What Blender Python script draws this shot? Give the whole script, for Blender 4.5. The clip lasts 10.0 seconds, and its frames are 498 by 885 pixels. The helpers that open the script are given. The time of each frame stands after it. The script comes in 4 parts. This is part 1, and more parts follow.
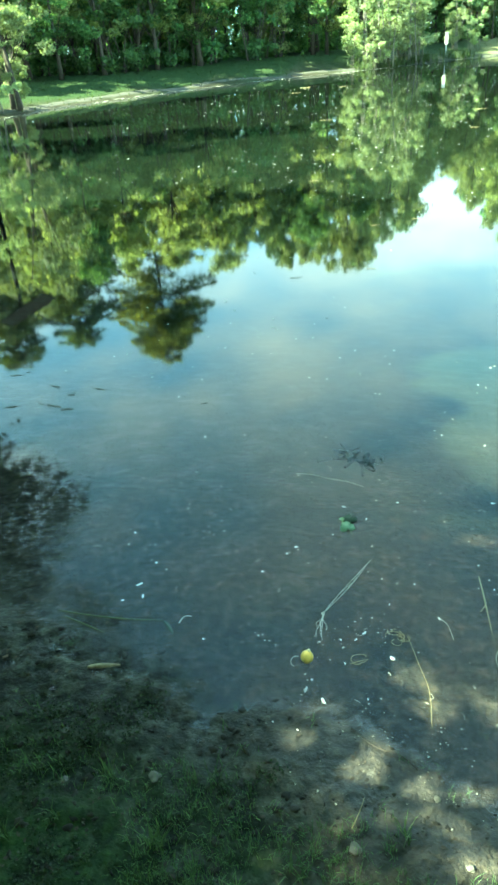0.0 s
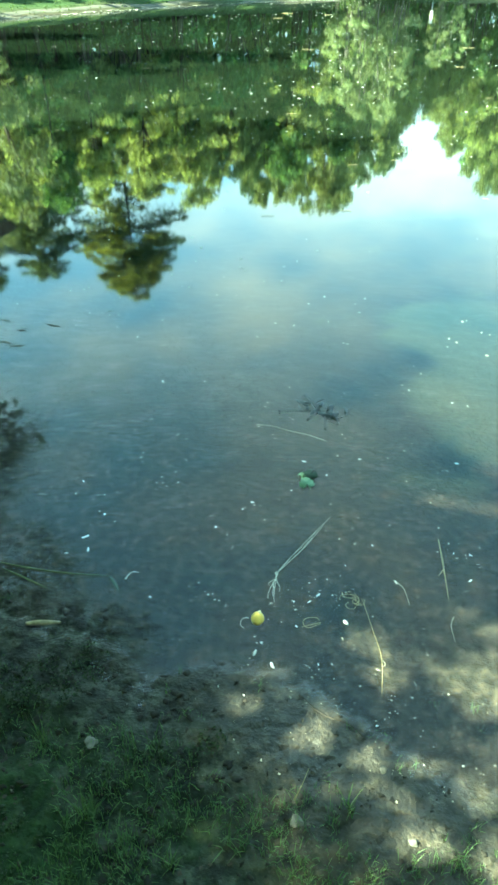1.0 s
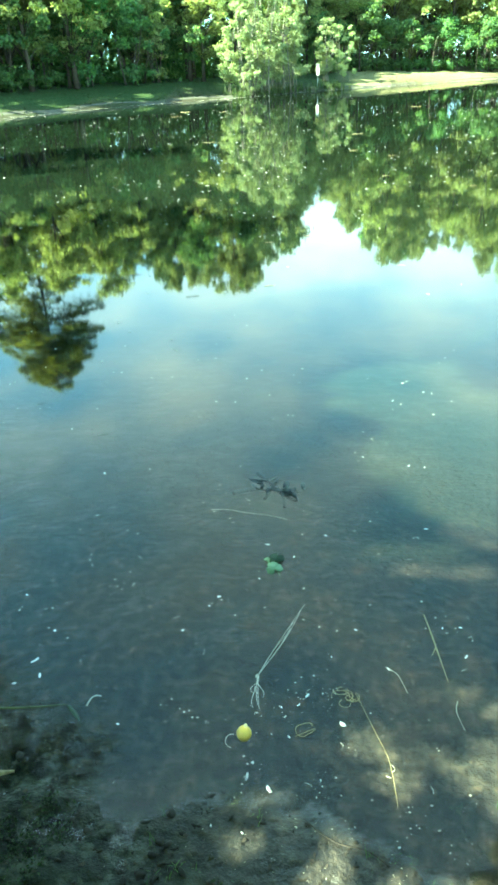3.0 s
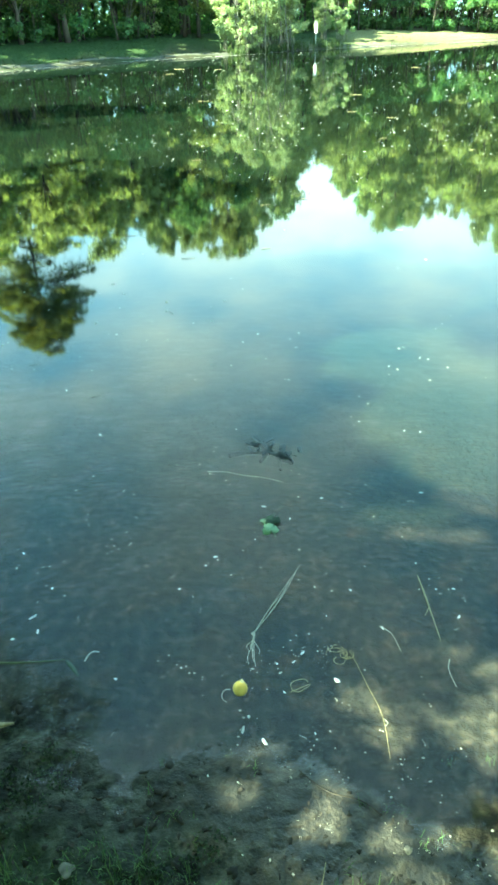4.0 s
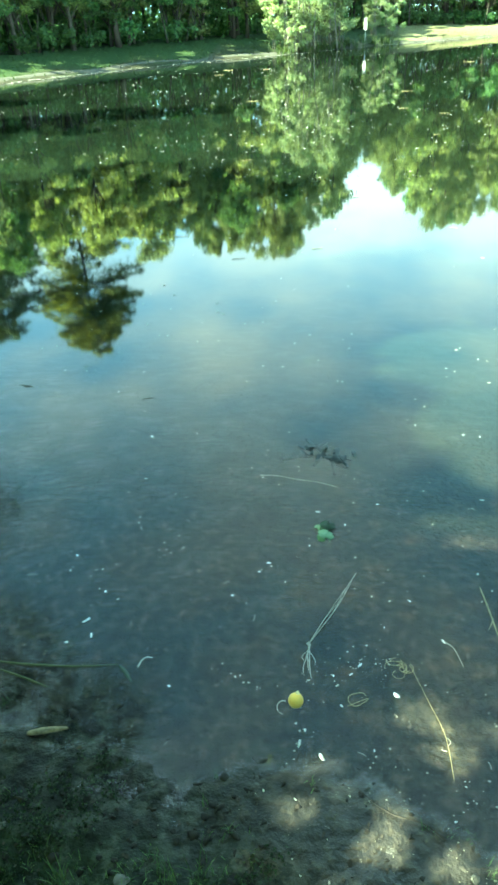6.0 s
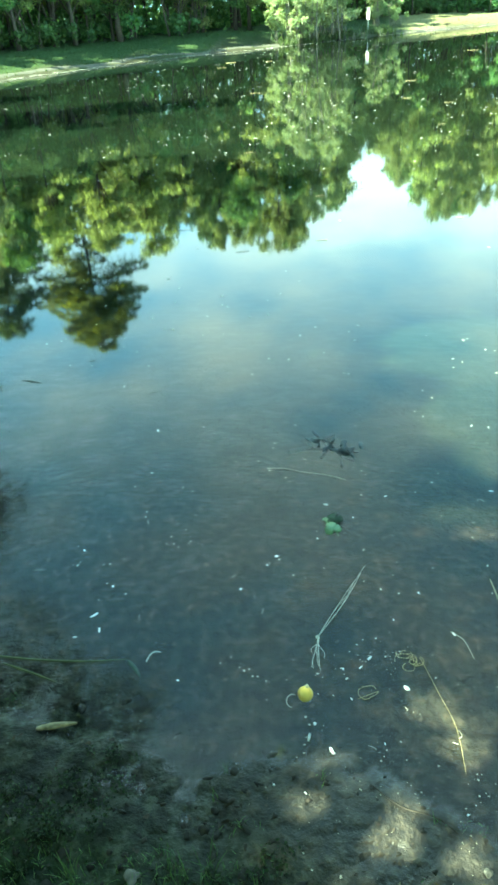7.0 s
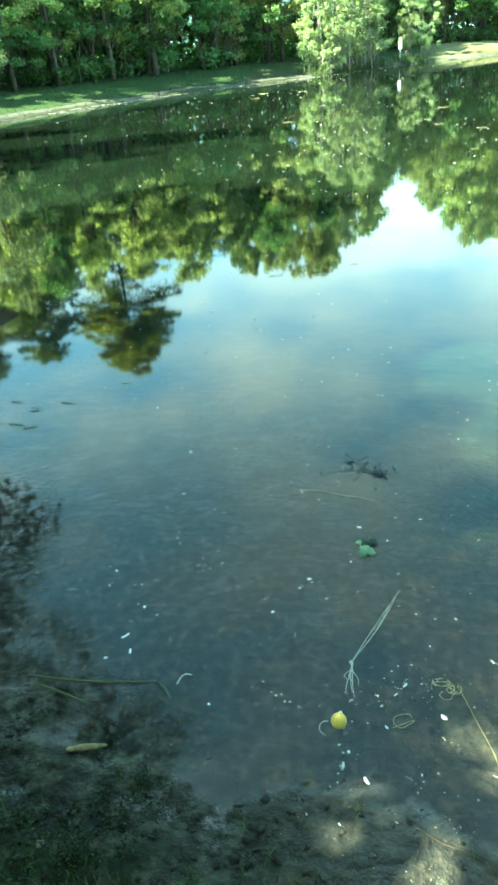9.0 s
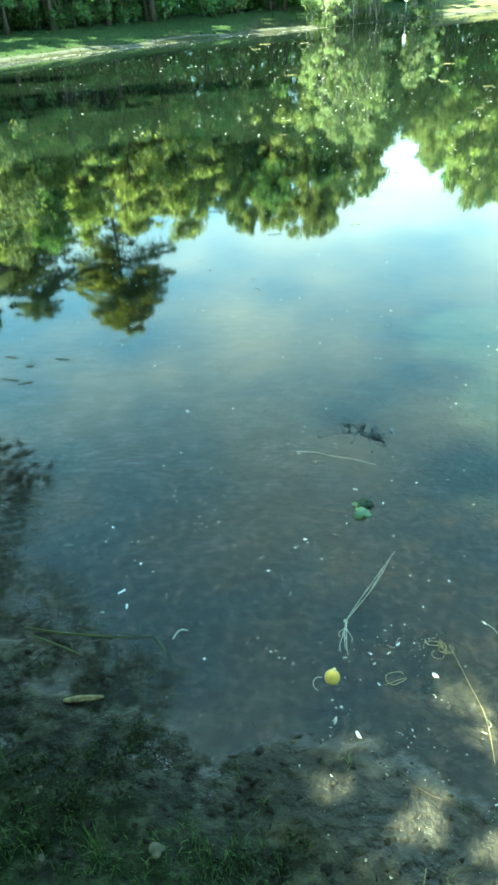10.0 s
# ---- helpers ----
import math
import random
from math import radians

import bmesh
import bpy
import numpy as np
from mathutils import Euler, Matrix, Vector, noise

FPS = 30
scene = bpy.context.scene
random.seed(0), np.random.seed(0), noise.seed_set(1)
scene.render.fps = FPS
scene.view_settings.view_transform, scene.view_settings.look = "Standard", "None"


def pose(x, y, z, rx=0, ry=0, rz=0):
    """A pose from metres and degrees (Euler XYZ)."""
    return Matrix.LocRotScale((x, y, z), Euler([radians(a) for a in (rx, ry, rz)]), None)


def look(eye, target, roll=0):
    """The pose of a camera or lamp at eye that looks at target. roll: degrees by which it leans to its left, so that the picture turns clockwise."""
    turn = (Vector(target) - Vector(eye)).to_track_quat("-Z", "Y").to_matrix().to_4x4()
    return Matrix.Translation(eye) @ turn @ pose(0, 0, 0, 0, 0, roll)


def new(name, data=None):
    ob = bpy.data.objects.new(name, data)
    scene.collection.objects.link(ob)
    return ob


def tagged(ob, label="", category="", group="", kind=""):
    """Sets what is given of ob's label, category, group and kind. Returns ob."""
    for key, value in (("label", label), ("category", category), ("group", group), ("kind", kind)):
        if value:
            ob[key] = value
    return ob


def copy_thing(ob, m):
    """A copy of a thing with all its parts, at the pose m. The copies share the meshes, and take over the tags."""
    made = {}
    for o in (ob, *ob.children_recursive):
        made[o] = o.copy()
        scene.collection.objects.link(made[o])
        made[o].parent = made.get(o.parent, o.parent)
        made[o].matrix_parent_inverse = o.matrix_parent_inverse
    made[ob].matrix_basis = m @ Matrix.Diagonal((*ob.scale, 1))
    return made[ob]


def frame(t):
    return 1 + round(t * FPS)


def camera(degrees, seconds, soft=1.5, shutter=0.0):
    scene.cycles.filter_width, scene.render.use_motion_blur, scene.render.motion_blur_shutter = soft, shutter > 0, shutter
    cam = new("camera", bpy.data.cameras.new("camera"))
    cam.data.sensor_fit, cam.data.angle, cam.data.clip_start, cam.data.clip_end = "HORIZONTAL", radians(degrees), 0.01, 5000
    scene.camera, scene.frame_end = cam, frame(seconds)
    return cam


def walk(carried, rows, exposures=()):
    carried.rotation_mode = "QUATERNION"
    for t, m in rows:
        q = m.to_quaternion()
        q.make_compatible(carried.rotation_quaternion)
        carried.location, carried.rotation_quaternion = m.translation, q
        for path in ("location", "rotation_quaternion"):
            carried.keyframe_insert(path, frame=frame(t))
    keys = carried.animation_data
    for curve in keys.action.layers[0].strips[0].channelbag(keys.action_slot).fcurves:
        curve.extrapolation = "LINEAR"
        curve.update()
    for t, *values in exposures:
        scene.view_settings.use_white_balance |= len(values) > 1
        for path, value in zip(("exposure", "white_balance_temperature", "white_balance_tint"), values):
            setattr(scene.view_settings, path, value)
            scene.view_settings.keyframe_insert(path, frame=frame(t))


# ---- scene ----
cam = camera(41.0, 10.0, soft=2.9)

PATH = [
    (0, (0.202, -0.11, 1.633), (-0.145, 1.576, 0.615), -4.3),
    (0.5, (0.211, -0.017, 1.592), (-0.111, 1.585, 0.438), -1.5),
    (1, (0.207, 0.024, 1.579), (-0.029, 1.633, 0.415), -0.3),
    (1.5, (0.178, 0.117, 1.548), (0.084, 1.745, 0.39), -0.8),
    (2, (0.115, 0.175, 1.521), (0.02, 1.879, 0.478), -1.9),
    (2.5, (0.103, 0.183, 1.513), (0.03, 1.938, 0.556), -2.2),
    (2.7, (0.113, 0.179, 1.515), (0.06, 1.93, 0.551), -2.5),
    (3.8, (0.102, 0.166, 1.5), (0.082, 1.878, 0.465), -1.8),
    (4, (0.093, 0.165, 1.495), (0.073, 1.86, 0.434), -1.4),
    (4.5, (0.074, 0.168, 1.492), (0.003, 1.846, 0.407), -1.9),
    (5, (0.061, 0.18, 1.485), (-0.087, 1.851, 0.395), -2.6),
    (5.5, (0.063, 0.199, 1.484), (-0.099, 1.883, 0.416), -3.4),
    (5.7, (0.055, 0.203, 1.486), (-0.096, 1.896, 0.433), -3.1),
    (6.8, (0.063, 0.217, 1.473), (-0.106, 1.898, 0.402), -4.0),
    (7, (0.055, 0.218, 1.472), (-0.117, 1.899, 0.402), -4.2),
    (7.5, (0.057, 0.222, 1.465), (-0.143, 1.887, 0.375), -4.7),
    (8, (0.043, 0.227, 1.462), (-0.212, 1.891, 0.383), -5.3),
    (8.5, (0.042, 0.235, 1.455), (-0.197, 1.904, 0.379), -5.9),
    (9, (0.049, 0.22, 1.459), (-0.215, 1.931, 0.457), -5.4),
    (9.5, (0.034, 0.218, 1.454), (-0.231, 1.912, 0.425), -4.6),
    (10, (0.026, 0.221, 1.449), (-0.214, 1.875, 0.349), -3.9),
]
walk(cam, [(t, look(eye, target, roll)) for t, eye, target, roll in PATH], exposures=[(t, 3.99 + e, 6400.0, -30.5) for t, e in ((0.0, 0.02), (1.0, 0.13), (1.5, 0.22), (2.0, 0.10), (2.5, 0.06), (4.5, 0.06), (7.0, 0.02), (10.0, 0.02))])

# ---- world, sun ----
SUN_AZ, SUN_EL = radians(-112.0), radians(42.0)
world = bpy.data.worlds.new("world")
scene.world = world
world.use_nodes = True
wn, wl = world.node_tree.nodes, world.node_tree.links
sky = wn.new("ShaderNodeTexSky")
sky.sky_type, sky.sun_disc = "NISHITA", False
sky.sun_elevation, sky.sun_rotation = SUN_EL, SUN_AZ
sky.altitude = 2600.0
sky.air_density, sky.dust_density, sky.ozone_density = 0.75, 0.03, 1.0
coord = wn.new("ShaderNodeTexCoord")
stretch = wn.new("ShaderNodeMapping")
stretch.inputs["Scale"].default_value = (1.0, 1.0, 2.2)
cloud = wn.new("ShaderNodeTexNoise")
cloud.inputs["Scale"].default_value, cloud.inputs["Detail"].default_value = 4.6, 4.0
cramp = wn.new("ShaderNodeValToRGB")
cramp.color_ramp.elements[0].position, cramp.color_ramp.elements[1].position = 0.42, 0.74
cramp.color_ramp.elements[0].color = (0.80, 0.80, 0.80, 1)
cramp.color_ramp.elements[1].color = (0.92, 0.92, 0.92, 1)
cmix = wn.new("ShaderNodeMix")
cmix.data_type = "RGBA"
tone = wn.new("ShaderNodeValToRGB")
tone.color_ramp.elements[0].position, tone.color_ramp.elements[1].position = 0.38, 0.70
tone.color_ramp.elements[0].color = (0.34, 0.64, 0.96, 1)
tone.color_ramp.elements[1].color = (0.86, 0.98, 1.06, 1)
bright = wn.new("ShaderNodeVectorMath")
bright.operation = "SCALE"
wl.new(cloud.outputs["Fac"], tone.inputs[0])
wl.new(tone.outputs[0], bright.inputs[0])
wl.new(bright.outputs[0], cmix.inputs[7])
wl.new(coord.outputs["Generated"], stretch.inputs["Vector"])
wl.new(stretch.outputs[0], cloud.inputs["Vector"])
wl.new(cloud.outputs["Fac"], cramp.inputs[0])
# the haze thins out towards the zenith
axes, thin, haze = wn.new("ShaderNodeSeparateXYZ"), wn.new("ShaderNodeMapRange"), wn.new("ShaderNodeMath")
for key, value in (("From Min", 0.46), ("From Max", 0.92), ("To Min", 1.0), ("To Max", 0.42)):
    thin.inputs[key].default_value = value
haze.operation = "MULTIPLY"
wl.new(coord.outputs["Generated"], axes.inputs[0])
wl.new(axes.outputs["Z"], thin.inputs["Value"])
wl.new(cramp.outputs[0], haze.inputs[0])
# and is duller low over the woods
low = wn.new("ShaderNodeMapRange")
for key, value in (("From Min", 0.22), ("From Max", 0.50), ("To Min", 3.6), ("To Max", 4.4)):
    low.inputs[key].default_value = value
wl.new(axes.outputs["Z"], low.inputs["Value"])
wl.new(low.outputs[0], bright.inputs["Scale"])
wl.new(thin.outputs[0], haze.inputs[1])
wl.new(haze.outputs[0], cmix.inputs[0])
wl.new(sky.outputs[0], cmix.inputs[6])
wl.new(cmix.outputs[2], wn["Background"].inputs["Color"])
wn["Background"].inputs["Strength"].default_value = 0.100

sun = new("sun", bpy.data.lights.new("sun", "SUN"))
sun.data.energy, sun.data.angle, sun.data.color = 5.0, radians(0.55), (1.0, 0.94, 0.80)
SUN_DIR = Vector((math.sin(SUN_AZ) * math.cos(SUN_EL), math.cos(SUN_AZ) * math.cos(SUN_EL), math.sin(SUN_EL)))
sun.matrix_world = look(SUN_DIR * 60, (0, 0, 0))


# ---- materials ----
def material(name, rough=0.8):
    m = bpy.data.materials.new(name)
    m.use_nodes = True
    b = m.node_tree.nodes["Principled BSDF"]
    b.inputs["Roughness"].default_value = rough
    return m, m.node_tree.nodes, m.node_tree.links, b


def noise_node(n, l, scale, detail=4.0, vector=None, rough=0.55):
    t = n.new("ShaderNodeTexNoise")
    t.inputs["Scale"].default_value, t.inputs["Detail"].default_value = scale, detail
    t.inputs["Roughness"].default_value = rough
    if vector is not None:
        l.new(vector, t.inputs["Vector"])
    return t.outputs["Fac"]


def ramp(n, l, fac, stops):
    r = n.new("ShaderNodeValToRGB")
    e = r.color_ramp.elements
    while len(e) < len(stops):
        e.new(0.5)
    for k, (p, c) in enumerate(stops):
        e[k].position, e[k].color = p, (*c, 1)
    l.new(fac, r.inputs[0])
    return r.outputs[0]


def mix(n, l, fac, a, b, blend="MIX"):
    m = n.new("ShaderNodeMix")
    m.data_type, m.blend_type = "RGBA", blend
    for socket, v in ((m.inputs[0], fac), (m.inputs[6], a), (m.inputs[7], b)):
        if isinstance(v, (int, float)):
            socket.default_value = v
        elif isinstance(v, tuple):
            socket.default_value = (*v, 1)
        else:
            l.new(v, socket)
    return m.outputs[2]


def bump(n, l, b, height, strength, distance):
    k = n.new("ShaderNodeBump")
    k.inputs["Strength"].default_value, k.inputs["Distance"].default_value = strength, distance
    l.new(height, k.inputs["Height"])
    l.new(k.outputs[0], b.inputs["Normal"])


def leaf_material(name, dark, light, glow=0.62, hues=(0.493, 0.516)):
    """Leaves that let some light through; each leaf and each plant has its own shade of green."""
    m, n, l, b = material(name, 0.55)
    geo, info = n.new("ShaderNodeNewGeometry"), n.new("ShaderNodeObjectInfo")
    c = ramp(n, l, geo.outputs["Random Per Island"], [(0.0, dark), (1.0, light)])
    hue = n.new("ShaderNodeHueSaturation")
    spread = n.new("ShaderNodeMapRange")
    spread.inputs["To Min"].default_value, spread.inputs["To Max"].default_value = hues
    value = n.new("ShaderNodeMapRange")
    value.inputs["To Min"].default_value, value.inputs["To Max"].default_value = 0.85, 1.5
    l.new(info.outputs["Random"], spread.inputs["Value"])
    l.new(info.outputs["Random"], value.inputs["Value"])
    l.new(spread.outputs[0], hue.inputs["Hue"])
    l.new(value.outputs[0], hue.inputs["Value"])
    l.new(c, hue.inputs["Color"])
    l.new(hue.outputs[0], b.inputs["Base Color"])
    b.inputs["Specular IOR Level"].default_value = 0.25
    t, s = n.new("ShaderNodeBsdfTranslucent"), n.new("ShaderNodeMixShader")
    l.new(mix(n, l, 1.0, hue.outputs[0], (1.45, 1.45, 0.72), "MULTIPLY"), t.inputs["Color"])
    s.inputs[0].default_value = glow
    l.new(b.outputs[0], s.inputs[1])
    l.new(t.outputs[0], s.inputs[2])
    l.new(s.outputs[0], n["Material Output"].inputs["Surface"])
    return m


def speckled(name, a, b_, scale, rough=0.8, strength=0.4, distance=0.01):
    m, n, l, b = material(name, rough)
    pos = n.new("ShaderNodeTexCoord").outputs["Object"]
    f = noise_node(n, l, scale, 6.0, pos)
    l.new(ramp(n, l, f, [(0.3, a), (0.7, b_)]), b.inputs["Base Color"])
    b.inputs["Specular IOR Level"].default_value = 0.2
    bump(n, l, b, f, strength, distance)
    return m


LEAF = leaf_material("broad_leaves", (0.108, 0.126, 0.056), (0.250, 0.278, 0.128))
LEAF_PALE = leaf_material("willow_leaves", (0.112, 0.146, 0.076), (0.222, 0.266, 0.138), 0.45, (0.488, 0.506))
LEAF_DARK = leaf_material("shade_leaves", (0.044, 0.084, 0.038), (0.130, 0.190, 0.078), hues=(0.502, 0.530))
NEEDLE = leaf_material("needles", (0.085, 0.105, 0.030), (0.250, 0.265, 0.078), 0.5)
NEEDLE_DARK = leaf_material("dark_needles", (0.040, 0.058, 0.028), (0.112, 0.138, 0.058), 0.4)
BARK = speckled("bark", (0.030, 0.025, 0.019), (0.085, 0.072, 0.056), 9.0, 0.9, 0.8, 0.02)
BARK_PALE = speckled("pale_bark", (0.09, 0.083, 0.066), (0.20, 0.185, 0.15), 7.0, 0.85, 0.6, 0.02)
BANK_BLADE = leaf_material("bank_blades", (0.030, 0.052, 0.020), (0.070, 0.095, 0.036), 0.4)
BLADE = leaf_material("grass_blades", (0.024, 0.050, 0.018), (0.080, 0.118, 0.044), 0.3)


def ground_material():
    m, n, l, b = material("mud_and_grass", 0.75)
    geo = n.new("ShaderNodeNewGeometry")
    pos = geo.outputs["Position"]
    big, mid = noise_node(n, l, 1.3, 3.0, pos), noise_node(n, l, 7.0, 5.0, pos)
    fine, grit = noise_node(n, l, 30.0, 4.0, pos, 0.55), noise_node(n, l, 160.0, 3.0, pos)
    mud = ramp(n, l, mid, [(0.34, (0.009, 0.008, 0.006)), (0.50, (0.024, 0.020, 0.015)), (0.66, (0.092, 0.068, 0.044))])
    mud = mix(n, l, ramp(n, l, fine, [(0.42, (0, 0, 0)), (0.75, (0.8, 0.8, 0.8))]), mud, (0.100, 0.075, 0.049))
    mud = mix(n, l, ramp(n, l, grit, [(0.60, (0, 0, 0)), (0.70, (0.55, 0.55, 0.55))]), mud, (0.17, 0.155, 0.12))
    weed = ramp(n, l, fine, [(0.35, (0.009, 0.018, 0.007)), (0.7, (0.032, 0.058, 0.018))])
    # far grass is dark green, with the left bank's shade in its colour
    far = ramp(n, l, mid, [(0.25, (0.012, 0.024, 0.010)), (0.75, (0.034, 0.050, 0.020))])
    # sun on the far bank's right strip, painted as brighter yellow grass
    straw = n.new("ShaderNodeAttribute")
    straw.attribute_name = "straw"
    far = mix(n, l, straw.outputs["Fac"], far, ramp(n, l, mid, [(0.25, (0.100, 0.098, 0.046)), (0.75, (0.175, 0.164, 0.086))]))
    sward = n.new("ShaderNodeAttribute")
    sward.attribute_name = "sward"
    turf = n.new("ShaderNodeAttribute")
    turf.attribute_name = "turf"
    patch = n.new("ShaderNodeMath")
    patch.operation, patch.use_clamp = "MULTIPLY", True
    l.new(ramp(n, l, mid, [(0.35, (0, 0, 0)), (0.58, (1, 1, 1))]), patch.inputs[0])
    l.new(sward.outputs["Fac"], patch.inputs[1])
    # mossy mud that also carries the left bank's shade in its dark green
    mossy_shade = n.new("ShaderNodeAttribute")
    mossy_shade.attribute_name = "mossy_shade"
    mud = mix(n, l, mossy_shade.outputs["Fac"], mud, ramp(n, l, noise_node(n, l, 19.0, 5.0, pos, 0.6), [(0.43, (0.003, 0.005, 0.004)), (0.49, (0.013, 0.017, 0.012)), (0.58, (0.038, 0.043, 0.033))]))
    lumps = noise_node(n, l, 27.0, 6.0, pos, 0.72)
    dry = n.new("ShaderNodeAttribute")
    dry.attribute_name = "bare"
    clod = n.new("ShaderNodeMath")
    clod.operation = "MULTIPLY"
    l.new(ramp(n, l, lumps, [(0.50, (0, 0, 0)), (0.58, (0.85, 0.85, 0.85))]), clod.inputs[0])
    l.new(dry.outputs["Fac"], clod.inputs[1])
    mud = mix(n, l, clod.outputs[0], mud, (0.008, 0.008, 0.006))
    bed = ramp(n, l, fine, [(0.30, (0.0105, 0.010, 0.0090)), (0.52, (0.0192, 0.018, 0.0142)), (0.78, (0.063, 0.054, 0.039))])
    damp = n.new("ShaderNodeAttribute")
    damp.attribute_name = "damp"
    under = n.new("ShaderNodeMath")
    under.operation, under.use_clamp = "MULTIPLY", True
    l.new(damp.outputs["Fac"], under.inputs[0])
    l.new(ramp(n, l, mid, [(0.3, (0.6,) * 3), (0.6, (0.95,) * 3)]), under.inputs[1])
    under = under.outputs[0]
    mud = mix(n, l, under, mud, bed)
    c = mix(n, l, patch.outputs[0], mud, weed)
    c = mix(n, l, turf.outputs["Fac"], c, far)
    l.new(c, b.inputs["Base Color"])
    wet = ramp(n, l, mid, [(0.35, (0.38,) * 3), (0.65, (0.70,) * 3)])
    l.new(wet, b.inputs["Roughness"])
    sheen = n.new("ShaderNodeAttribute")
    sheen.attribute_name = "sheen"
    l.new(ramp(n, l, sheen.outputs["Fac"], [(0.0, (0.0,) * 3), (1.0, (0.34,) * 3)]), b.inputs["Specular IOR Level"])
    h = n.new("ShaderNodeMath")
    l.new(fine, h.inputs[0])
    l.new(mid, h.inputs[1])
    bump(n, l, b, h.outputs[0], 0.9, 0.018)
    return m


def water_material():
    """A mirror by Fresnel over water that grows cloudy with its depth."""
    m, n, l, b = material("pond_water", 0.0)
    n.remove(b)
    pos = n.new("ShaderNodeNewGeometry").outputs["Position"]
    stretch = n.new("ShaderNodeMapping")
    stretch.inputs["Scale"].default_value = (1.0, 0.7, 1.0)
    l.new(pos, stretch.inputs["Vector"])
    wave = noise_node(n, l, 1.1, 2.0, stretch.outputs[0], 0.4)
    k = n.new("ShaderNodeBump")
    k.inputs["Strength"].default_value, k.inputs["Distance"].default_value = 0.10, 0.012
    l.new(wave, k.inputs["Height"])
    facing = n.new("ShaderNodeLayerWeight")
    l.new(k.outputs[0], facing.inputs["Normal"])
    fifth, fres = n.new("ShaderNodeMath"), n.new("ShaderNodeMath")
    fifth.operation, fres.operation = "POWER", "MULTIPLY_ADD"
    fifth.inputs[1].default_value = 4.8
    fres.inputs[1].default_value, fres.inputs[2].default_value = 0.96, 0.024
    l.new(facing.outputs["Facing"], fifth.inputs[0])
    l.new(fifth.outputs[0], fres.inputs[0])
    gloss = n.new("ShaderNodeBsdfGlossy")
    gloss.inputs["Roughness"].default_value = 0.031
    l.new(k.outputs[0], gloss.inputs["Normal"])
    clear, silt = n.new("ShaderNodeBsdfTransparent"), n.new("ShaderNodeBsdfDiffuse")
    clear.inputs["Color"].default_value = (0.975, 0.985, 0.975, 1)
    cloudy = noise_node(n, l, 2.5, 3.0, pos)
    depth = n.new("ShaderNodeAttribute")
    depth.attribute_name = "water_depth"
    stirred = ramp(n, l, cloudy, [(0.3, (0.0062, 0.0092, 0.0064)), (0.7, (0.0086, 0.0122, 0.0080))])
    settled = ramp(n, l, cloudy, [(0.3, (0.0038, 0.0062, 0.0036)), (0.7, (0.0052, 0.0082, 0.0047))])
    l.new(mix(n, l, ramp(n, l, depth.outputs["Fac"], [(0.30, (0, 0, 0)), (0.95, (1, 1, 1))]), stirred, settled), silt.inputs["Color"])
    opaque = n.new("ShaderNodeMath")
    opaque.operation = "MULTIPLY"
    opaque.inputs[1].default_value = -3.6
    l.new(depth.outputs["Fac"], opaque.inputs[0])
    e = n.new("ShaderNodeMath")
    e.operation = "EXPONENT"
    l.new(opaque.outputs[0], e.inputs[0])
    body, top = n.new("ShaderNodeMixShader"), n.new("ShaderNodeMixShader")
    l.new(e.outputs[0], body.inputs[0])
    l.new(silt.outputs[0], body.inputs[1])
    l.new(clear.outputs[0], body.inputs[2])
    l.new(fres.outputs[0], top.inputs[0])
    l.new(body.outputs[0], top.inputs[1])
    l.new(gloss.outputs[0], top.inputs[2])
    l.new(top.outputs[0], n["Material Output"].inputs["Surface"])
    return m


# near-black leaves: their shaded undersides against the sky are put into the colour
LEAF_SILHOUETTE = leaf_material("silhouette_leaves", (0.010, 0.017, 0.009), (0.034, 0.048, 0.022), 0.2)
GROUND, WATER = ground_material(), water_material()


# ---- mesh helpers ----
def mesh_of(name, verts, faces, mat, smooth=False):
    me = bpy.data.meshes.new(name)
    me.from_pydata(np.asarray(verts, float).reshape(-1, 3).tolist(), [], np.asarray(faces).tolist() if not isinstance(faces, list) else faces)
    me.materials.append(mat)
    if smooth:
        me.polygons.foreach_set("use_smooth", [True] * len(me.polygons))
    me.update()
    return me


def child(name, me, parent, label=""):
    ob = new(name, me)
    ob.parent = parent
    return tagged(ob, label)


def tube(points, radii, sides=6):
    """A tapered tube along points: verts and faces."""
    pts = [Vector(p) for p in points]
    verts, faces = [], []
    for k, p in enumerate(pts):
        way = (pts[min(k + 1, len(pts) - 1)] - pts[max(k - 1, 0)]).normalized()
        side = way.cross(Vector((0.31, 0.95, 0.1))).normalized()
        up = way.cross(side)
        for s in range(sides):
            a = 2 * math.pi * s / sides
            verts.append(p + radii[k] * (math.cos(a) * side + math.sin(a) * up))
        if k:
            for s in range(sides):
                a0, b0 = (k - 1) * sides + s, (k - 1) * sides + (s + 1) % sides
                faces.append([a0, b0, b0 + sides, a0 + sides])
    faces.append(list(range(sides))[::-1])
    faces.append(list(range(len(verts) - sides, len(verts))))
    return [tuple(v) for v in verts], faces


def joined(pieces):
    verts, faces = [], []
    for v, f in pieces:
        faces += [[i + len(verts) for i in face] for face in f]
        verts += v
    return verts, faces


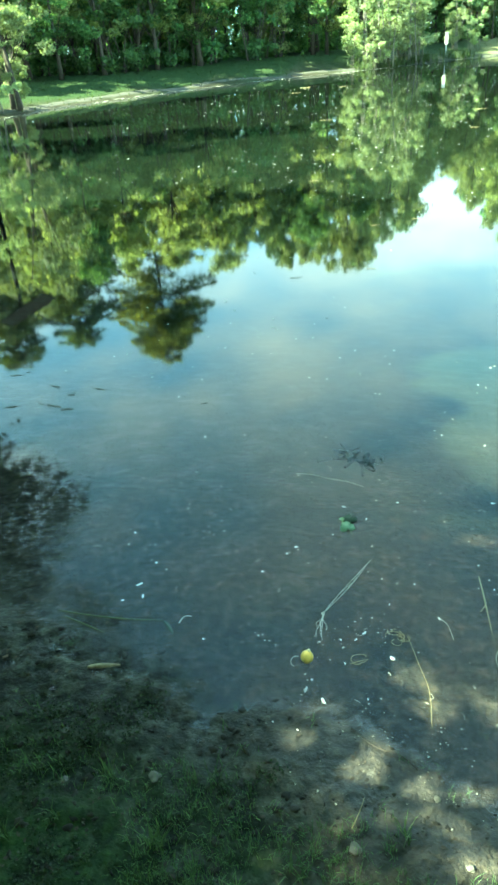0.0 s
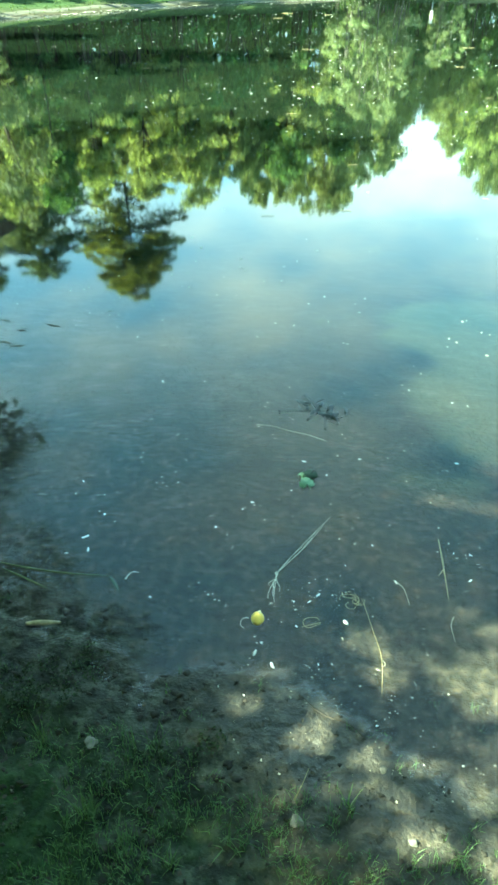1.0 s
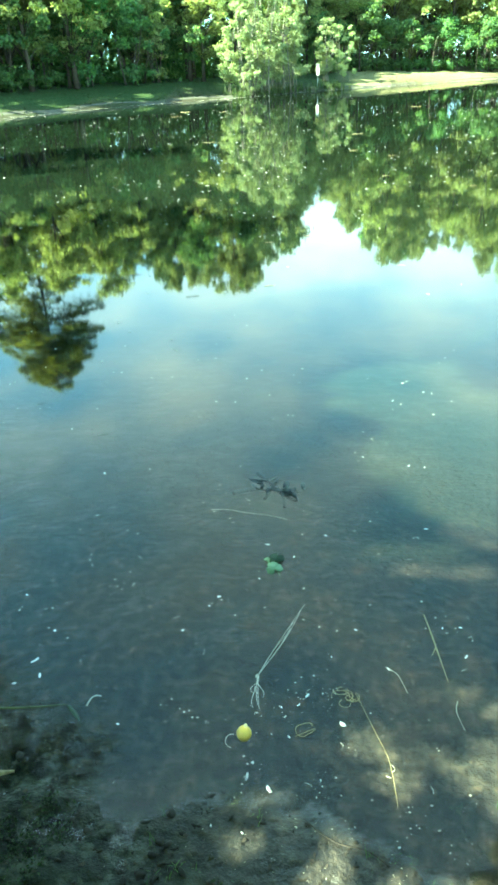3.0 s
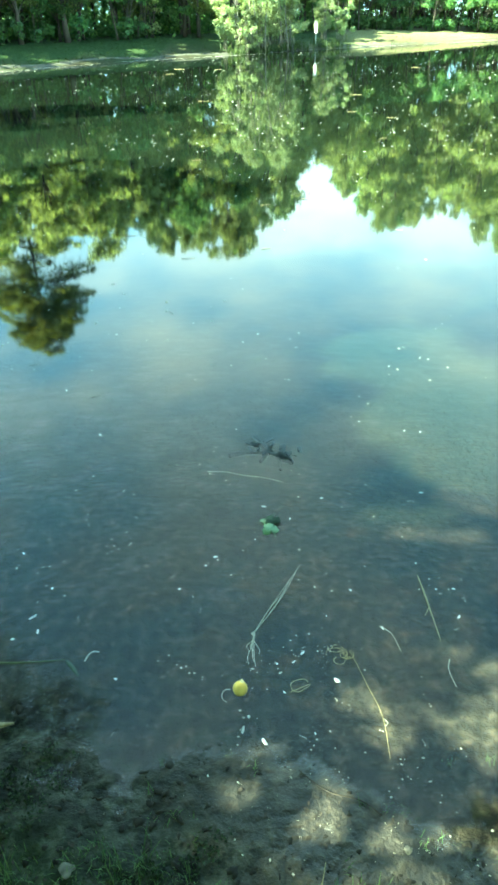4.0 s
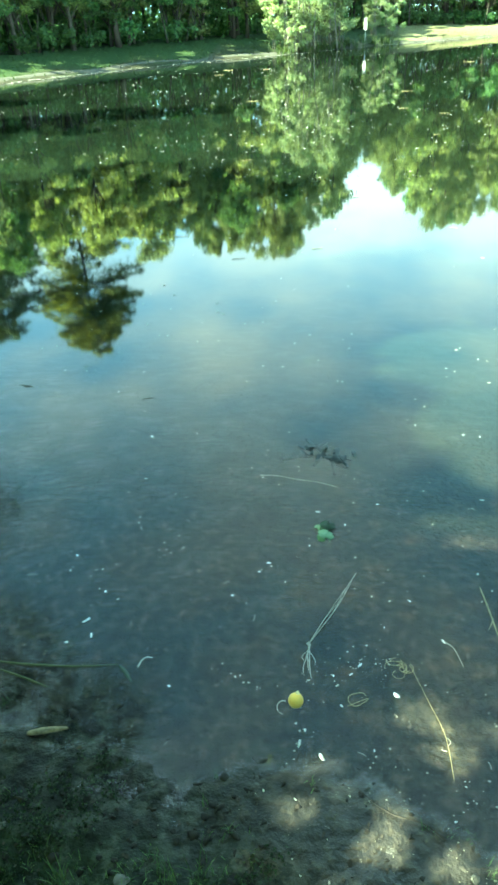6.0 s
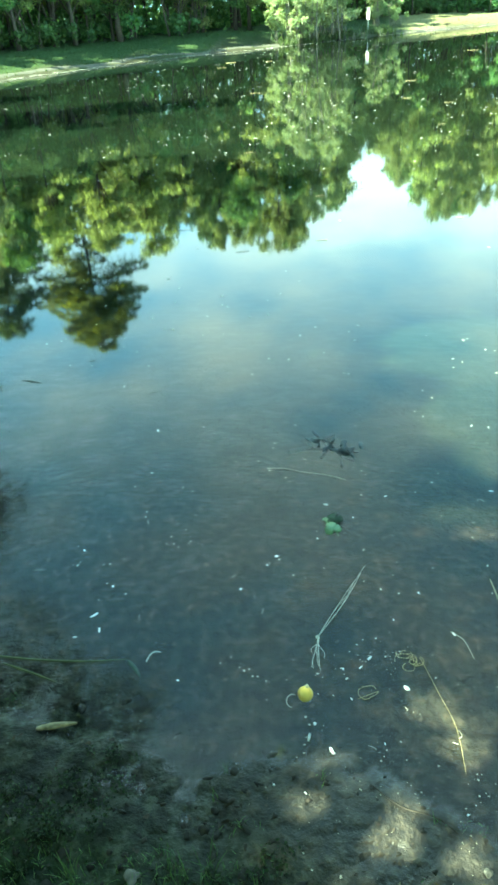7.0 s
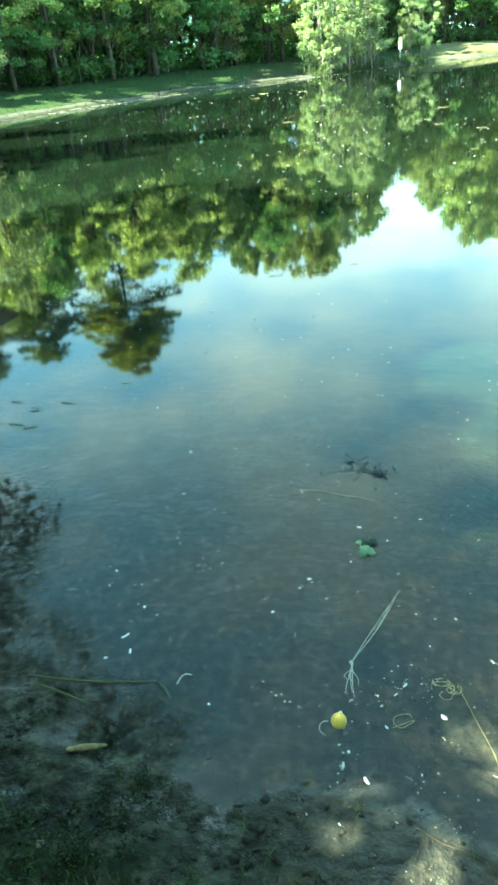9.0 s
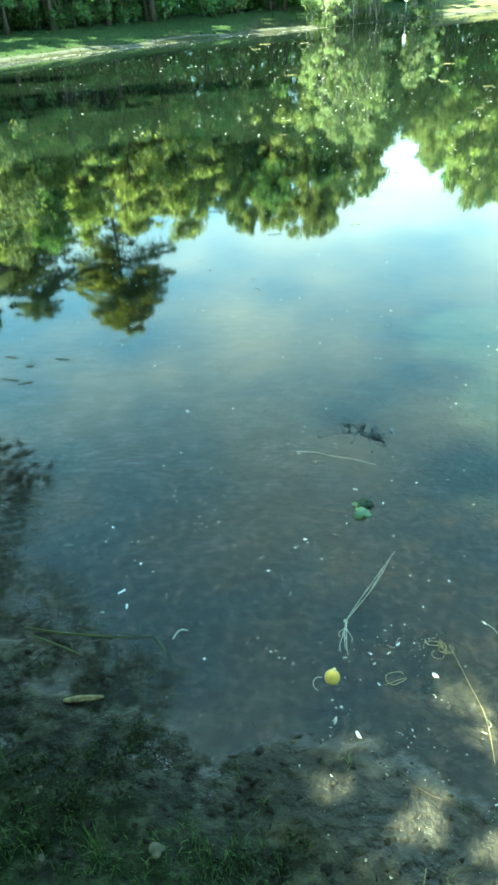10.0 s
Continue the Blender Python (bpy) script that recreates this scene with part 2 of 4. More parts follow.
def leaf_cloud(rng, centres, spread, count, size, flat=0.0):
    """Folded leaves strewn round the centres: verts and quads."""
    centres = np.asarray(centres, float)
    pick = rng.integers(0, len(centres), count)
    spread = np.broadcast_to(np.asarray(spread, float), (len(centres),))[pick]
    at = centres[pick] + rng.normal(size=(count, 3)) * spread[:, None] * np.array([1, 1, 0.7])
    way = rng.normal(size=(count, 3)) * np.array([1, 1, 0.8]) + np.array([0, 0, -0.25])
    way /= np.linalg.norm(way, axis=1, keepdims=True)
    nor = rng.normal(size=(count, 3)) + np.array([0, 0, 0.5 + flat])
    side = np.cross(way, nor)
    side /= np.linalg.norm(side, axis=1, keepdims=True) + 1e-9
    nor = np.cross(side, way)
    s = (size * rng.uniform(0.6, 1.3, count))[:, None]
    v = np.stack([at - way * s * 0.5, at + side * s * 0.33 + nor * s * 0.10, at + way * s * 0.5, at - side * s * 0.33 + nor * s * 0.10], 1)
    return v.reshape(-1, 3), np.arange(count * 4).reshape(-1, 4)


def small_leaves(rng, centres, spread, count, size, flat=0.0):
    """Twice as many, smaller three-cornered leaves, for plants that stand far off."""
    v, f = leaf_cloud(rng, centres, spread, 2 * count, size * 1.02, flat)
    v = v.reshape(-1, 4, 3)
    v = np.stack([v[:, 0], 0.6 * v[:, 1] + 0.4 * v[:, 2], 0.6 * v[:, 3] + 0.4 * v[:, 2]], 1)
    return v.reshape(-1, 3), np.arange(count * 6).reshape(-1, 3)


# ---- the pond's outline and the ground ----
SHORE = [(-6.5, 2.9), (-3.2, 1.75), (-1.7, 1.50), (-0.95, 1.37), (-0.70, 1.31), (-0.52, 1.245), (-0.38, 1.17), (-0.29, 1.10), (-0.22, 1.055), (-0.16, 1.10), (-0.08, 1.135), (0.04, 1.09), (0.18, 1.05), (0.30, 1.0), (0.54, 0.92),
         (1.2, 0.76), (2.6, 0.3), (6, -0.6), (14, -1), (24, 4), (34, 20), (37, 42), (33, 62), (26, 67), (20, 65), (12.4, 58.8), (7.2, 55.8),
         (4.6, 54.0), (1.4, 49.6), (-1.3, 46.2), (-4.3, 43.6), (-7.2, 40.9), (-9.4, 36.6), (-11.2, 33.4), (-12.6, 29.6), (-13.4, 25.4), (-13.8, 18), (-12.4, 9), (-9.6, 4.6)]


def rounded(loop, steps=6):
    p = np.array(loop, float)
    a, b, c, d = np.roll(p, 1, 0), p, np.roll(p, -1, 0), np.roll(p, -2, 0)
    out = []
    for k in range(len(p)):
        for t in np.arange(steps) / steps:
            out.append(0.5 * (2 * b[k] + (c[k] - a[k]) * t + (2 * a[k] - 5 * b[k] + 4 * c[k] - d[k]) * t * t + (3 * b[k] - a[k] - 3 * c[k] + d[k]) * t ** 3))
    return np.array(out)


OUTLINE = rounded(SHORE)


def from_shore(x, y):
    """Metres from the waterline, positive on land."""
    p = np.stack([np.asarray(x, float).ravel(), np.asarray(y, float).ravel()], 1)
    best, inside = np.full(len(p), 1e9), np.zeros(len(p), bool)
    for a, b in zip(OUTLINE, np.roll(OUTLINE, -1, 0)):
        d = b - a
        t = np.clip(((p - a) @ d) / (d @ d), 0, 1)
        best = np.minimum(best, np.hypot(*(p - a - t[:, None] * d).T))
        cross = (a[1] > p[:, 1]) != (b[1] > p[:, 1])
        if a[1] != b[1]:
            inside ^= cross & (p[:, 0] < (b[0] - a[0]) * (p[:, 1] - a[1]) / (b[1] - a[1]) + a[0])
    return np.where(inside, -best, best).reshape(np.shape(x))


def waves(x, y, seed, scale, n=14):
    rng = np.random.default_rng(seed)
    out = 0
    for k in range(n):
        f, a, ph = scale * rng.uniform(0.6, 2.2), rng.uniform(0, 6.28), rng.uniform(0, 6.28)
        out = out + np.sin(f * (x * math.cos(a) + y * math.sin(a)) + ph) / n ** 0.5
    return out


def height(x, y):
    x, y = np.asarray(x, float), np.asarray(y, float)
    s = from_shore(x, y)
    near = np.clip(1 - np.hypot(x, y - 1) / 9, 0, 1)
    bank = (0.03 + 1.12 * (1 - np.exp(-np.maximum(s - 0.5, 0) / 4.0))) * (1 - near) + near * 0.075 * np.maximum(s, 0)
    deep = -np.where(s < 0, 0.10 * np.minimum(-s, 1.0) + 0.22 * np.clip(-s - 1.0, 0, 5) + 0.02 * np.clip(-s - 6, 0, 30), 0)
    fade = np.clip(1.4 - np.abs(s) / 1.4, 0.15, 1)
    ridges = np.abs(waves(x, y, 8, 13.0)) - 0.6 + 0.6 * (np.abs(waves(x, y, 9, 34.0)) - 0.6)
    lumps = (0.007 * waves(x, y, 3, 5.0) + 0.0022 * waves(x, y, 5, 50.0) - 0.012 * ridges * np.clip(0.20 + 1.6 * (0.05 - x), 0.12, 1) * np.clip((s + 0.10) / 0.14, 0, 1)) * fade * np.clip((near - 0.3) * 4, 0, 1)
    return np.where(s > 0, bank, deep) + lumps + 0.06 * waves(x, y, 6, 0.25) * np.clip(s / 6, 0, 1) * (1 - near)


def lines(lo, hi, step, far_lo, far_hi, grow=1.12):
    mid = list(np.arange(lo, hi, step))
    d, up = step, [hi]
    while up[-1] < far_hi:
        d *= grow
        up.append(up[-1] + d)
    d, down = step, [lo]
    while down[-1] > far_lo:
        d *= grow
        down.append(down[-1] - d)
    return np.array(down[::-1][:-1] + mid + up)


def sheet(name, xs, ys, z, mat, keep=None, attrs=()):
    gx, gy = np.meshgrid(xs, ys)
    nx = len(xs)
    i = (np.arange(len(ys) - 1)[:, None] * nx + np.arange(nx - 1)).ravel()
    f = np.stack([i, i + 1, i + nx + 1, i + nx], 1)
    zz = z if isinstance(z, np.ndarray) else np.full(gx.shape, z)
    if keep is not None:
        f = f[keep.ravel()[f].any(1)]
    used = np.unique(f)
    new_index = np.zeros(gx.size, int)
    new_index[used] = np.arange(len(used))
    v = np.stack([gx.ravel(), gy.ravel(), zz.ravel()], 1)[used]
    me = mesh_of(name, v, new_index[f], mat, True)
    for key, values in attrs:
        me.attributes.new(key, "FLOAT", "POINT").data.foreach_set("value", np.asarray(values, np.float32).ravel()[used].copy())
    return new(name, me)


gx_lines, gy_lines = lines(-1.3, 1.1, 0.014, -900, 900, 1.16), lines(0.45, 1.9, 0.013, -900, 900, 1.16)
GX, GY = np.meshgrid(gx_lines, gy_lines)
shore_d, near_d = from_shore(GX, GY), np.hypot(GX, GY - 1)
sward_v = np.clip((0.55 - GX) * 0.9, 0.15, 1) * np.clip((0.99 - GY) / 0.35 - 0.25 * GX, 0, 1) * (near_d < 9)
turf_v = np.clip((shore_d - 0.1) / 0.3, 0, 1) * np.clip((near_d - 3) / 3, 0, 1)
# where the far bank's grass is painted as sunlit
sunlit_grass_v = np.clip((GX - 7.0) / 2.0, 0, 1) * np.clip((GY - 48) / 3, 0, 1)
# grows to the left, where moss and the painted shade darken the mud
mossy_shade_v = np.clip((0.31 - GX + 0.10 * waves(GX, GY, 31, 6.0)) / 0.35, 0, 0.92) * (near_d < 12)
GROUND_Z = height(GX, GY)


def sampled(grid, x, y):
    """A value of the ground's grid at x, y, between its lines."""
    i, j = int(np.searchsorted(gx_lines, x)) - 1, int(np.searchsorted(gy_lines, y)) - 1
    u, v = (x - gx_lines[i]) / (gx_lines[i + 1] - gx_lines[i]), (y - gy_lines[j]) / (gy_lines[j + 1] - gy_lines[j])
    return float((grid[j, i] * (1 - u) + grid[j, i + 1] * u) * (1 - v) + (grid[j + 1, i] * (1 - u) + grid[j + 1, i + 1] * u) * v)


ground = sheet("ground", gx_lines, gy_lines, GROUND_Z, GROUND, None, [("sward", sward_v), ("turf", turf_v), ("mossy_shade", mossy_shade_v), ("straw", sunlit_grass_v), ("bare", np.clip((shore_d + 0.25) / 0.35, 0.0, 1)), ("sheen", np.where(GROUND_Z > -0.004, np.clip((0.42 - shore_d) / 0.30, 0.3, 1) * np.clip(0.45 + 2.2 * (GX + 0.12), 0.42, 1), 0.05)), ("damp", np.clip((0.22 + 0.16 * np.clip(GX / 0.3, -1, 1) - shore_d + 0.05 * waves(GX, GY, 33, 14.0)) / 0.16, 0.0, 1))])
tagged(ground, "muddy pond bank with sparse grass and silt bed", "ground", kind="structure")

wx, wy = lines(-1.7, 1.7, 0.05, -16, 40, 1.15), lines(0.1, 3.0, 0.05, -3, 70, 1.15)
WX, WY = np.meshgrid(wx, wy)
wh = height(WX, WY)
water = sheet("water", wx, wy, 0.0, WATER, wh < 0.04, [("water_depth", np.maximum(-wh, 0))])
tagged(water, "still, cloudy green pond water that mirrors trees and sky", "water", kind="structure")


# ---- trees ----
def trunk_path(rng, top, lean=0.0, bend=0.3, n=7):
    ph = rng.uniform(0, 6.28)
    return [(lean * top * t ** 1.3 + bend * math.sin(3 * t + ph) * t, bend * math.cos(2.3 * t + ph) * t * 0.7, top * t) for t in np.linspace(0, 1, n)]


def clumps(rng, centres, radii, count, size, squash=0.8, loose=0.9):
    """Leaves on the outside of uneven clumps, most of them facing out: verts and three-cornered faces."""
    centres, radii = np.asarray(centres, float), np.asarray(radii, float)
    pick = rng.choice(len(centres), count, p=radii ** 2 / (radii ** 2).sum())
    d = rng.normal(size=(count, 3))
    d /= np.linalg.norm(d, axis=1, keepdims=True)
    lobes, phase = rng.normal(size=(len(centres), 3, 3)) * 2.6, rng.uniform(0, 6.28, (len(centres), 3))
    swell = 0.80 + 0.24 * np.sin(np.einsum("nij,nj->ni", lobes[pick], d) + phase[pick]).sum(1) / 1.5
    reach = np.where(rng.uniform(size=count) < 0.45, rng.uniform(0.3, 1.5, count), 1 + rng.normal(size=count) * 0.16)
    at = centres[pick] + d * (radii[pick] * swell * reach)[:, None] * np.array([1, 1, squash])
    nor = d + loose * rng.normal(size=(count, 3)) + np.array([0, 0, 0.25])
    way = rng.normal(size=(count, 3)) + np.array([0, 0, -0.5])
    side = np.cross(way, nor)
    side /= np.linalg.norm(side, axis=1, keepdims=True) + 1e-9
    way = np.cross(nor, side)
    way /= np.linalg.norm(way, axis=1, keepdims=True) + 1e-9
    s = (size * rng.uniform(0.6, 1.35, count))[:, None]
    v = np.stack([at - way * s * 0.55, at + side * s * 0.42 + way * s * 0.2, at - side * s * 0.42 + way * s * 0.45], 1)
    return v.reshape(-1, 3), np.arange(count * 3).reshape(-1, 3)


def broadleaf(seed, tall, wide, base, girth, leaves, size, leaf_mat, bark, label, clusters=70, lean=0.0, name="broadleaf_tree", stems=1, clump=(0.45, 1.0), fork=0.25):
    """A tree of clumps of leaves on limbs, with gaps between them that show its wood."""
    rng = np.random.default_rng(seed)
    tree = new(name)
    tagged(tree, label, "tree")
    wood, centres, radii = [], [], []
    paths = []
    for s in range(stems):
        p = trunk_path(rng, tall * 0.90 * rng.uniform(0.85, 1), lean + (rng.uniform(-fork, fork) if stems > 1 else 0))
        if stems > 1:
            dx, dy = rng.normal(size=2) * 0.35
            yaw = rng.uniform(-0.2, 0.2)
            p = [(x + dx, y + dy + yaw * z, z) for x, y, z in p]
        paths.append(p)
        wood.append(tube(p, [girth * (1.35 if k == 0 else 1) * (1 - 0.88 * k / 6) for k in range(7)], 8))
    for k in range(clusters):
        p = paths[k % stems]
        size_k = rng.uniform(*clump) * (0.75 if k % 3 else 1.0)
        z = base + (tall - size_k * 0.6 - base) * rng.uniform(0, 1) ** 0.8
        u = (z - base) / (tall - base)
        reach = max(0.0, wide * (math.sin(math.pi * min(0.97, 0.18 + 0.78 * u)) ** 0.7) * rng.uniform(0.25, 1.08) - 0.5 * size_k)
        a = rng.uniform(0, 6.28)
        j = min(5, max(1, int(6 * max(0, z - reach * 0.6) / (tall * 0.90))))
        start = Vector(p[j])
        end = Vector((p[j][0] + reach * math.cos(a), p[j][1] + reach * math.sin(a), z))
        mid = start.lerp(end, 0.5) + Vector((0, 0, 0.12 * reach))
        if k % 2 == 0:
            wood.append(tube([start, mid, end], [girth * 0.28, girth * 0.17, girth * 0.05], 4))
        centres.append(tuple(end))
        radii.append(size_k)
    child("trunk", mesh_of("trunk", *joined(wood), bark, True), tree)
    child("crown", mesh_of("crown", *clumps(rng, centres, radii, leaves, size), leaf_mat), tree)
    return tree


def conifer(seed, tall, wide, base, girth, needles, size, label, name="conifer_tree", droop=0.16, leaf=None):
    """A conifer whose boughs are flat, drooping fans in tiers, with gaps between the tiers."""
    rng = np.random.default_rng(seed)
    tree = new(name)
    tagged(tree, label, "tree")
    p = trunk_path(rng, tall, 0.0, 0.12)
    wood, boughs = [tube(p, [girth * (1 - 0.94 * k / 6) for k in range(7)], 8)], []
    z = base
    while z < tall * 0.985:
        u = (z - base) / (tall - base)
        for k in range(11 if u > 0.5 else 5):
            a = rng.uniform(0, 6.28)
            reach = wide * (min(1.0, (1 - u) / 0.60) ** 0.44 * 0.97 + 0.03) * rng.uniform(0.55, 1.1)
            start = Vector((0, 0, z + rng.normal() * 0.15))
            end = start + Vector((reach * math.cos(a), reach * math.sin(a), -droop * reach + rng.uniform(-0.1, 0.25) * reach * u))
            mid = start.lerp(end, 0.55) + Vector((0, 0, 0.07 * reach))
            wood.append(tube([start, mid, end], [girth * 0.16, girth * 0.1, girth * 0.03], 4))
            boughs.append((start, mid, end, reach))
        z += (0.045 if u < 0.45 else 0.034) * tall * rng.uniform(0.7, 1.2)
    child("trunk", mesh_of("trunk", *joined(wood), BARK, True), tree)
    a, m, b = (np.array([tuple(q[k]) for q in boughs]) for k in range(3))
    long = np.array([q[3] for q in boughs])
    pick = rng.choice(len(boughs), needles, p=(long + 0.3) / (long + 0.3).sum())
    t = (0.22 + 0.80 * rng.uniform(0, 1, needles) ** 0.8)[:, None]
    at = (1 - t) ** 2 * a[pick] + 2 * t * (1 - t) * m[pick] + t * t * b[pick]
    way = b[pick] - a[pick]
    way /= np.linalg.norm(way, axis=1, keepdims=True)
    side = np.stack([-way[:, 1], way[:, 0], np.zeros(needles)], 1)
    off = rng.normal(size=(needles, 1)) * (0.10 + 0.20 * long[pick][:, None] * (1.15 - t))
    at = at + side * off + np.array([0, 0, 1.0]) * (rng.normal(size=(needles, 1)) * 0.09 - 0.30 * np.abs(off))
    way = way + side * np.sign(off) * rng.uniform(0.2, 1.0, (needles, 1)) + rng.normal(size=(needles, 3)) * 0.25 + np.array([0, 0, -0.25])
    way /= np.linalg.norm(way, axis=1, keepdims=True)
    nor = np.array([0, 0, 1.0]) + rng.normal(size=(needles, 3)) * 0.5
    wing = np.cross(way, nor)
    wing /= np.linalg.norm(wing, axis=1, keepdims=True)
    s = (size * rng.uniform(0.6, 1.4, needles))[:, None]
    v = np.stack([at + way * s * 0.8, at - way * s * 0.4 + wing * s * 0.26, at - way * s * 0.4 - wing * s * 0.26], 1)
    child("crown", mesh_of("crown", v.reshape(-1, 3), np.arange(needles * 3).reshape(-1, 3), leaf or NEEDLE), tree)
    return tree


SKYLINE_AZ = [-180, -60, -38, -33, -30, -22, -20.5, -18, -14, -11.5, -9.4, -8.3, -7.3, -4.8, -2.7, -0.9, 1, 3.4, 4.5, 5.7, 7.1, 7.9, 10, 12.4, 14.5, 16.7, 18.5, 30, 60, 180]
SKYLINE_EL = [16, 11, 13, 14.5, 14.5, 14, 13, 13, 13.5, 13.4, 13.4, 13.8, 15.5, 15.2, 17, 15.6, 15.0, 12.2, 9.4, 8.3, 9.6, 12.4, 13.8, 13.5, 12.8, 13, 14.8, 16, 16, 20]


def tallest(x, y):
    """The height at which a tree at x, y meets the forest's skyline, as it is seen from the near bank."""
    el = np.interp(math.degrees(math.atan2(x, y)), SKYLINE_AZ, SKYLINE_EL)
    return math.hypot(x, y) * math.tan(radians(el)) - 1.5


def ground_at(x, y):
    return sampled(GROUND_Z, x, y)


rng = np.random.default_rng(11)
WOODS = "forest trees round the pond"
kinds = [broadleaf(21, 16, 3.6, 3.0, 0.17, 11200, 0.235, LEAF, BARK, "tall broadleaf tree with sunlit green crown on the far bank", 64),
         broadleaf(22, 16, 3.0, 2.2, 0.15, 10400, 0.225, LEAF, BARK, "slender broadleaf tree with dark trunk at the forest edge", 60, 0, "broadleaf_tree", 1, (0.4, 0.9)),
         broadleaf(23, 16, 4.2, 3.4, 0.20, 11600, 0.24, LEAF, BARK, "broad-crowned green tree behind the grassy bank", 66, 0, "broadleaf_tree", 1, (0.5, 1.15)),
         broadleaf(24, 16, 3.2, 1.6, 0.14, 9800, 0.23, LEAF_DARK, BARK, "dark green broadleaf tree in the shaded forest edge", 64),
         broadleaf(25, 16, 3.8, 3.0, 0.17, 4600, 0.46, LEAF, BARK, "green broadleaf tree deep in the forest", 50, 0, "broadleaf_tree", 1, (0.6, 1.2)),
         broadleaf(26, 16, 3.4, 2.5, 0.15, 4600, 0.46, LEAF_DARK, BARK, "dark green broadleaf tree deep in the forest", 50, 0, "broadleaf_tree", 1, (0.6, 1.2))]
for k in kinds:
    tagged(k, group=WOODS)
under = [broadleaf(31, 4.2, 1.9, 0.3, 0.05, 3000, 0.18, LEAF_DARK, BARK, "dark leafy shrub under the forest trees", 34, 0, "shrub", 4, (0.25, 0.6)),
         broadleaf(32, 5.2, 1.7, 0.4, 0.05, 3000, 0.18, LEAF, BARK, "green leafy shrub at the edge of the woods", 34, 0, "shrub", 4, (0.25, 0.6))]
for k in under:
    tagged(k, "", "shrub", "shrubs under the trees")


def plant(model, x, y, tall, model_tall, first, wide=1.0):
    s = tall / model_tall
    m = pose(x, y, ground_at(x, y) - 0.05, 0, 0, rng.uniform(0, 360)) @ Matrix.Diagonal((s * wide, s * wide, s, 1))
    if first:
        model.matrix_basis = m
        return model
    return copy_thing_scaled(model, m)


def copy_thing_scaled(model, m):
    model_scale = model.scale.copy()
    model.scale = (1, 1, 1)
    made = copy_thing(model, m)
    model.scale = model_scale
    return made


# the forest edge follows the shore; rows stand one behind another
edge = OUTLINE[[k for k in range(len(OUTLINE)) if OUTLINE[k][1] > 14]]
along = np.r_[0, np.cumsum(np.hypot(*np.diff(edge, axis=0).T))]
out = np.stack([np.gradient(edge[:, 1]), -np.gradient(edge[:, 0])], 1)
out /= np.linalg.norm(out, axis=1, keepdims=True)
started = set()
stand = []
tries = 0
while len(stand) < 86 and tries < 6000:
    tries += 1
    az = radians(rng.uniform(-52, 40))
    d = rng.uniform(24, 95)
    q = np.array([d * math.sin(az), d * math.cos(az)])
    away = sampled(shore_d, *q)
    if not (6.2 if q[0] < -1 else 8.5) < away < 34 or q[1] < 14:
        continue
    if any(np.hypot(*(q - p)) < (3.1 if away < 14 else 4.4) for p in stand):
        continue
    stand.append(q)
    tall = np.clip(tallest(*q) * (rng.uniform(0.74, 1.0) if away > 10 else rng.uniform(0.6, 0.95)), 5, 26)
    kind = int(rng.integers(0, 4)) if away < 12 else int(rng.integers(4, 6))
    plant(kinds[kind], q[0], q[1], tall, 16, kind not in started, np.clip(14 / tall, 0.85, 1.5))
    started.add(kind)
# the row that makes the skyline
for k, az in enumerate(np.arange(-42, 32, 1.25)):
    w = radians(az + rng.uniform(-0.35, 0.35))
    d = next((d for d in np.arange(20, 95, 0.5) if d > 34 and sampled(shore_d, d * math.sin(w), d * math.cos(w)) > 8.5), None)
    if d is None:
        continue
    d += rng.uniform(0, 3.5)
    x, y = d * math.sin(w), d * math.cos(w)
    low = min(tallest(x, y), tallest(x + 1.0, y), tallest(x - 1.0, y))
    tall = np.clip(0.35 * low + 0.65 * tallest(x, y), 4, 26) * rng.uniform(0.95, 1.03)
    plant(kinds[(0, 1, 2, 1, 0)[k % 5]], x, y, tall, 16, False, np.clip(9 / tall, 0.60, 1.1))
for a in np.arange(0, along[-1], 1.5):
    j = int(np.searchsorted(along, a).clip(0, len(edge) - 1))
    q = edge[j] + out[j] * ((6.6 if edge[j][0] < -1 else 9.0) + rng.uniform(-0.6, 2.5)) + rng.normal(size=2) * 0.5
    if sampled(shore_d, *q) < 5.5:
        continue
    kind = int(rng.integers(0, 10) > 7)
    plant(under[kind], q[0], q[1], rng.uniform(3.6, 6.4), 4.6, ("u", kind) not in started, 1.1)
    started.add(("u", kind))

# pale rim of dried mud where the far bank meets the water
RIM = speckled("dried_mud", (0.034, 0.033, 0.025), (0.066, 0.063, 0.049), 3.0, 0.85, 0.5, 0.02)
verts, faces = [], []
fine_edge = np.stack([np.interp(np.arange(0, along[-1], 0.5), along, edge[:, k]) for k in (0, 1)], 1)
fine_out = np.stack([np.interp(np.arange(0, along[-1], 0.5), along, out[:, k]) for k in (0, 1)], 1)
for k, (p, o) in enumerate(zip(fine_edge, fine_out)):
    tall = (0.06 if p[0] < -6 else 0.05 if p[0] < 0 else 0.035) * rng.uniform(0.75, 1.2)
    for away, z in ((-0.25, -0.03), (0.05, 0.02), (0.25, 0.75 * tall), (0.42, tall), (0.7, tall - 0.09)):
        q = p + o * (away + rng.normal() * 0.06)
        verts.append((q[0], q[1], z if away < 0.3 else max(z, ground_at(*q) + (0.02 if away < 1 else -0.06))))
    if k:
        faces += [[5 * k - 5 + j, 5 * k - 4 + j, 5 * k + 1 + j, 5 * k + j] for j in range(4)]
tagged(new("shore_rim", mesh_of("shore_rim", verts, faces, RIM, True)), "pale rim of dried mud along the far waterline", "shore", kind="structure")

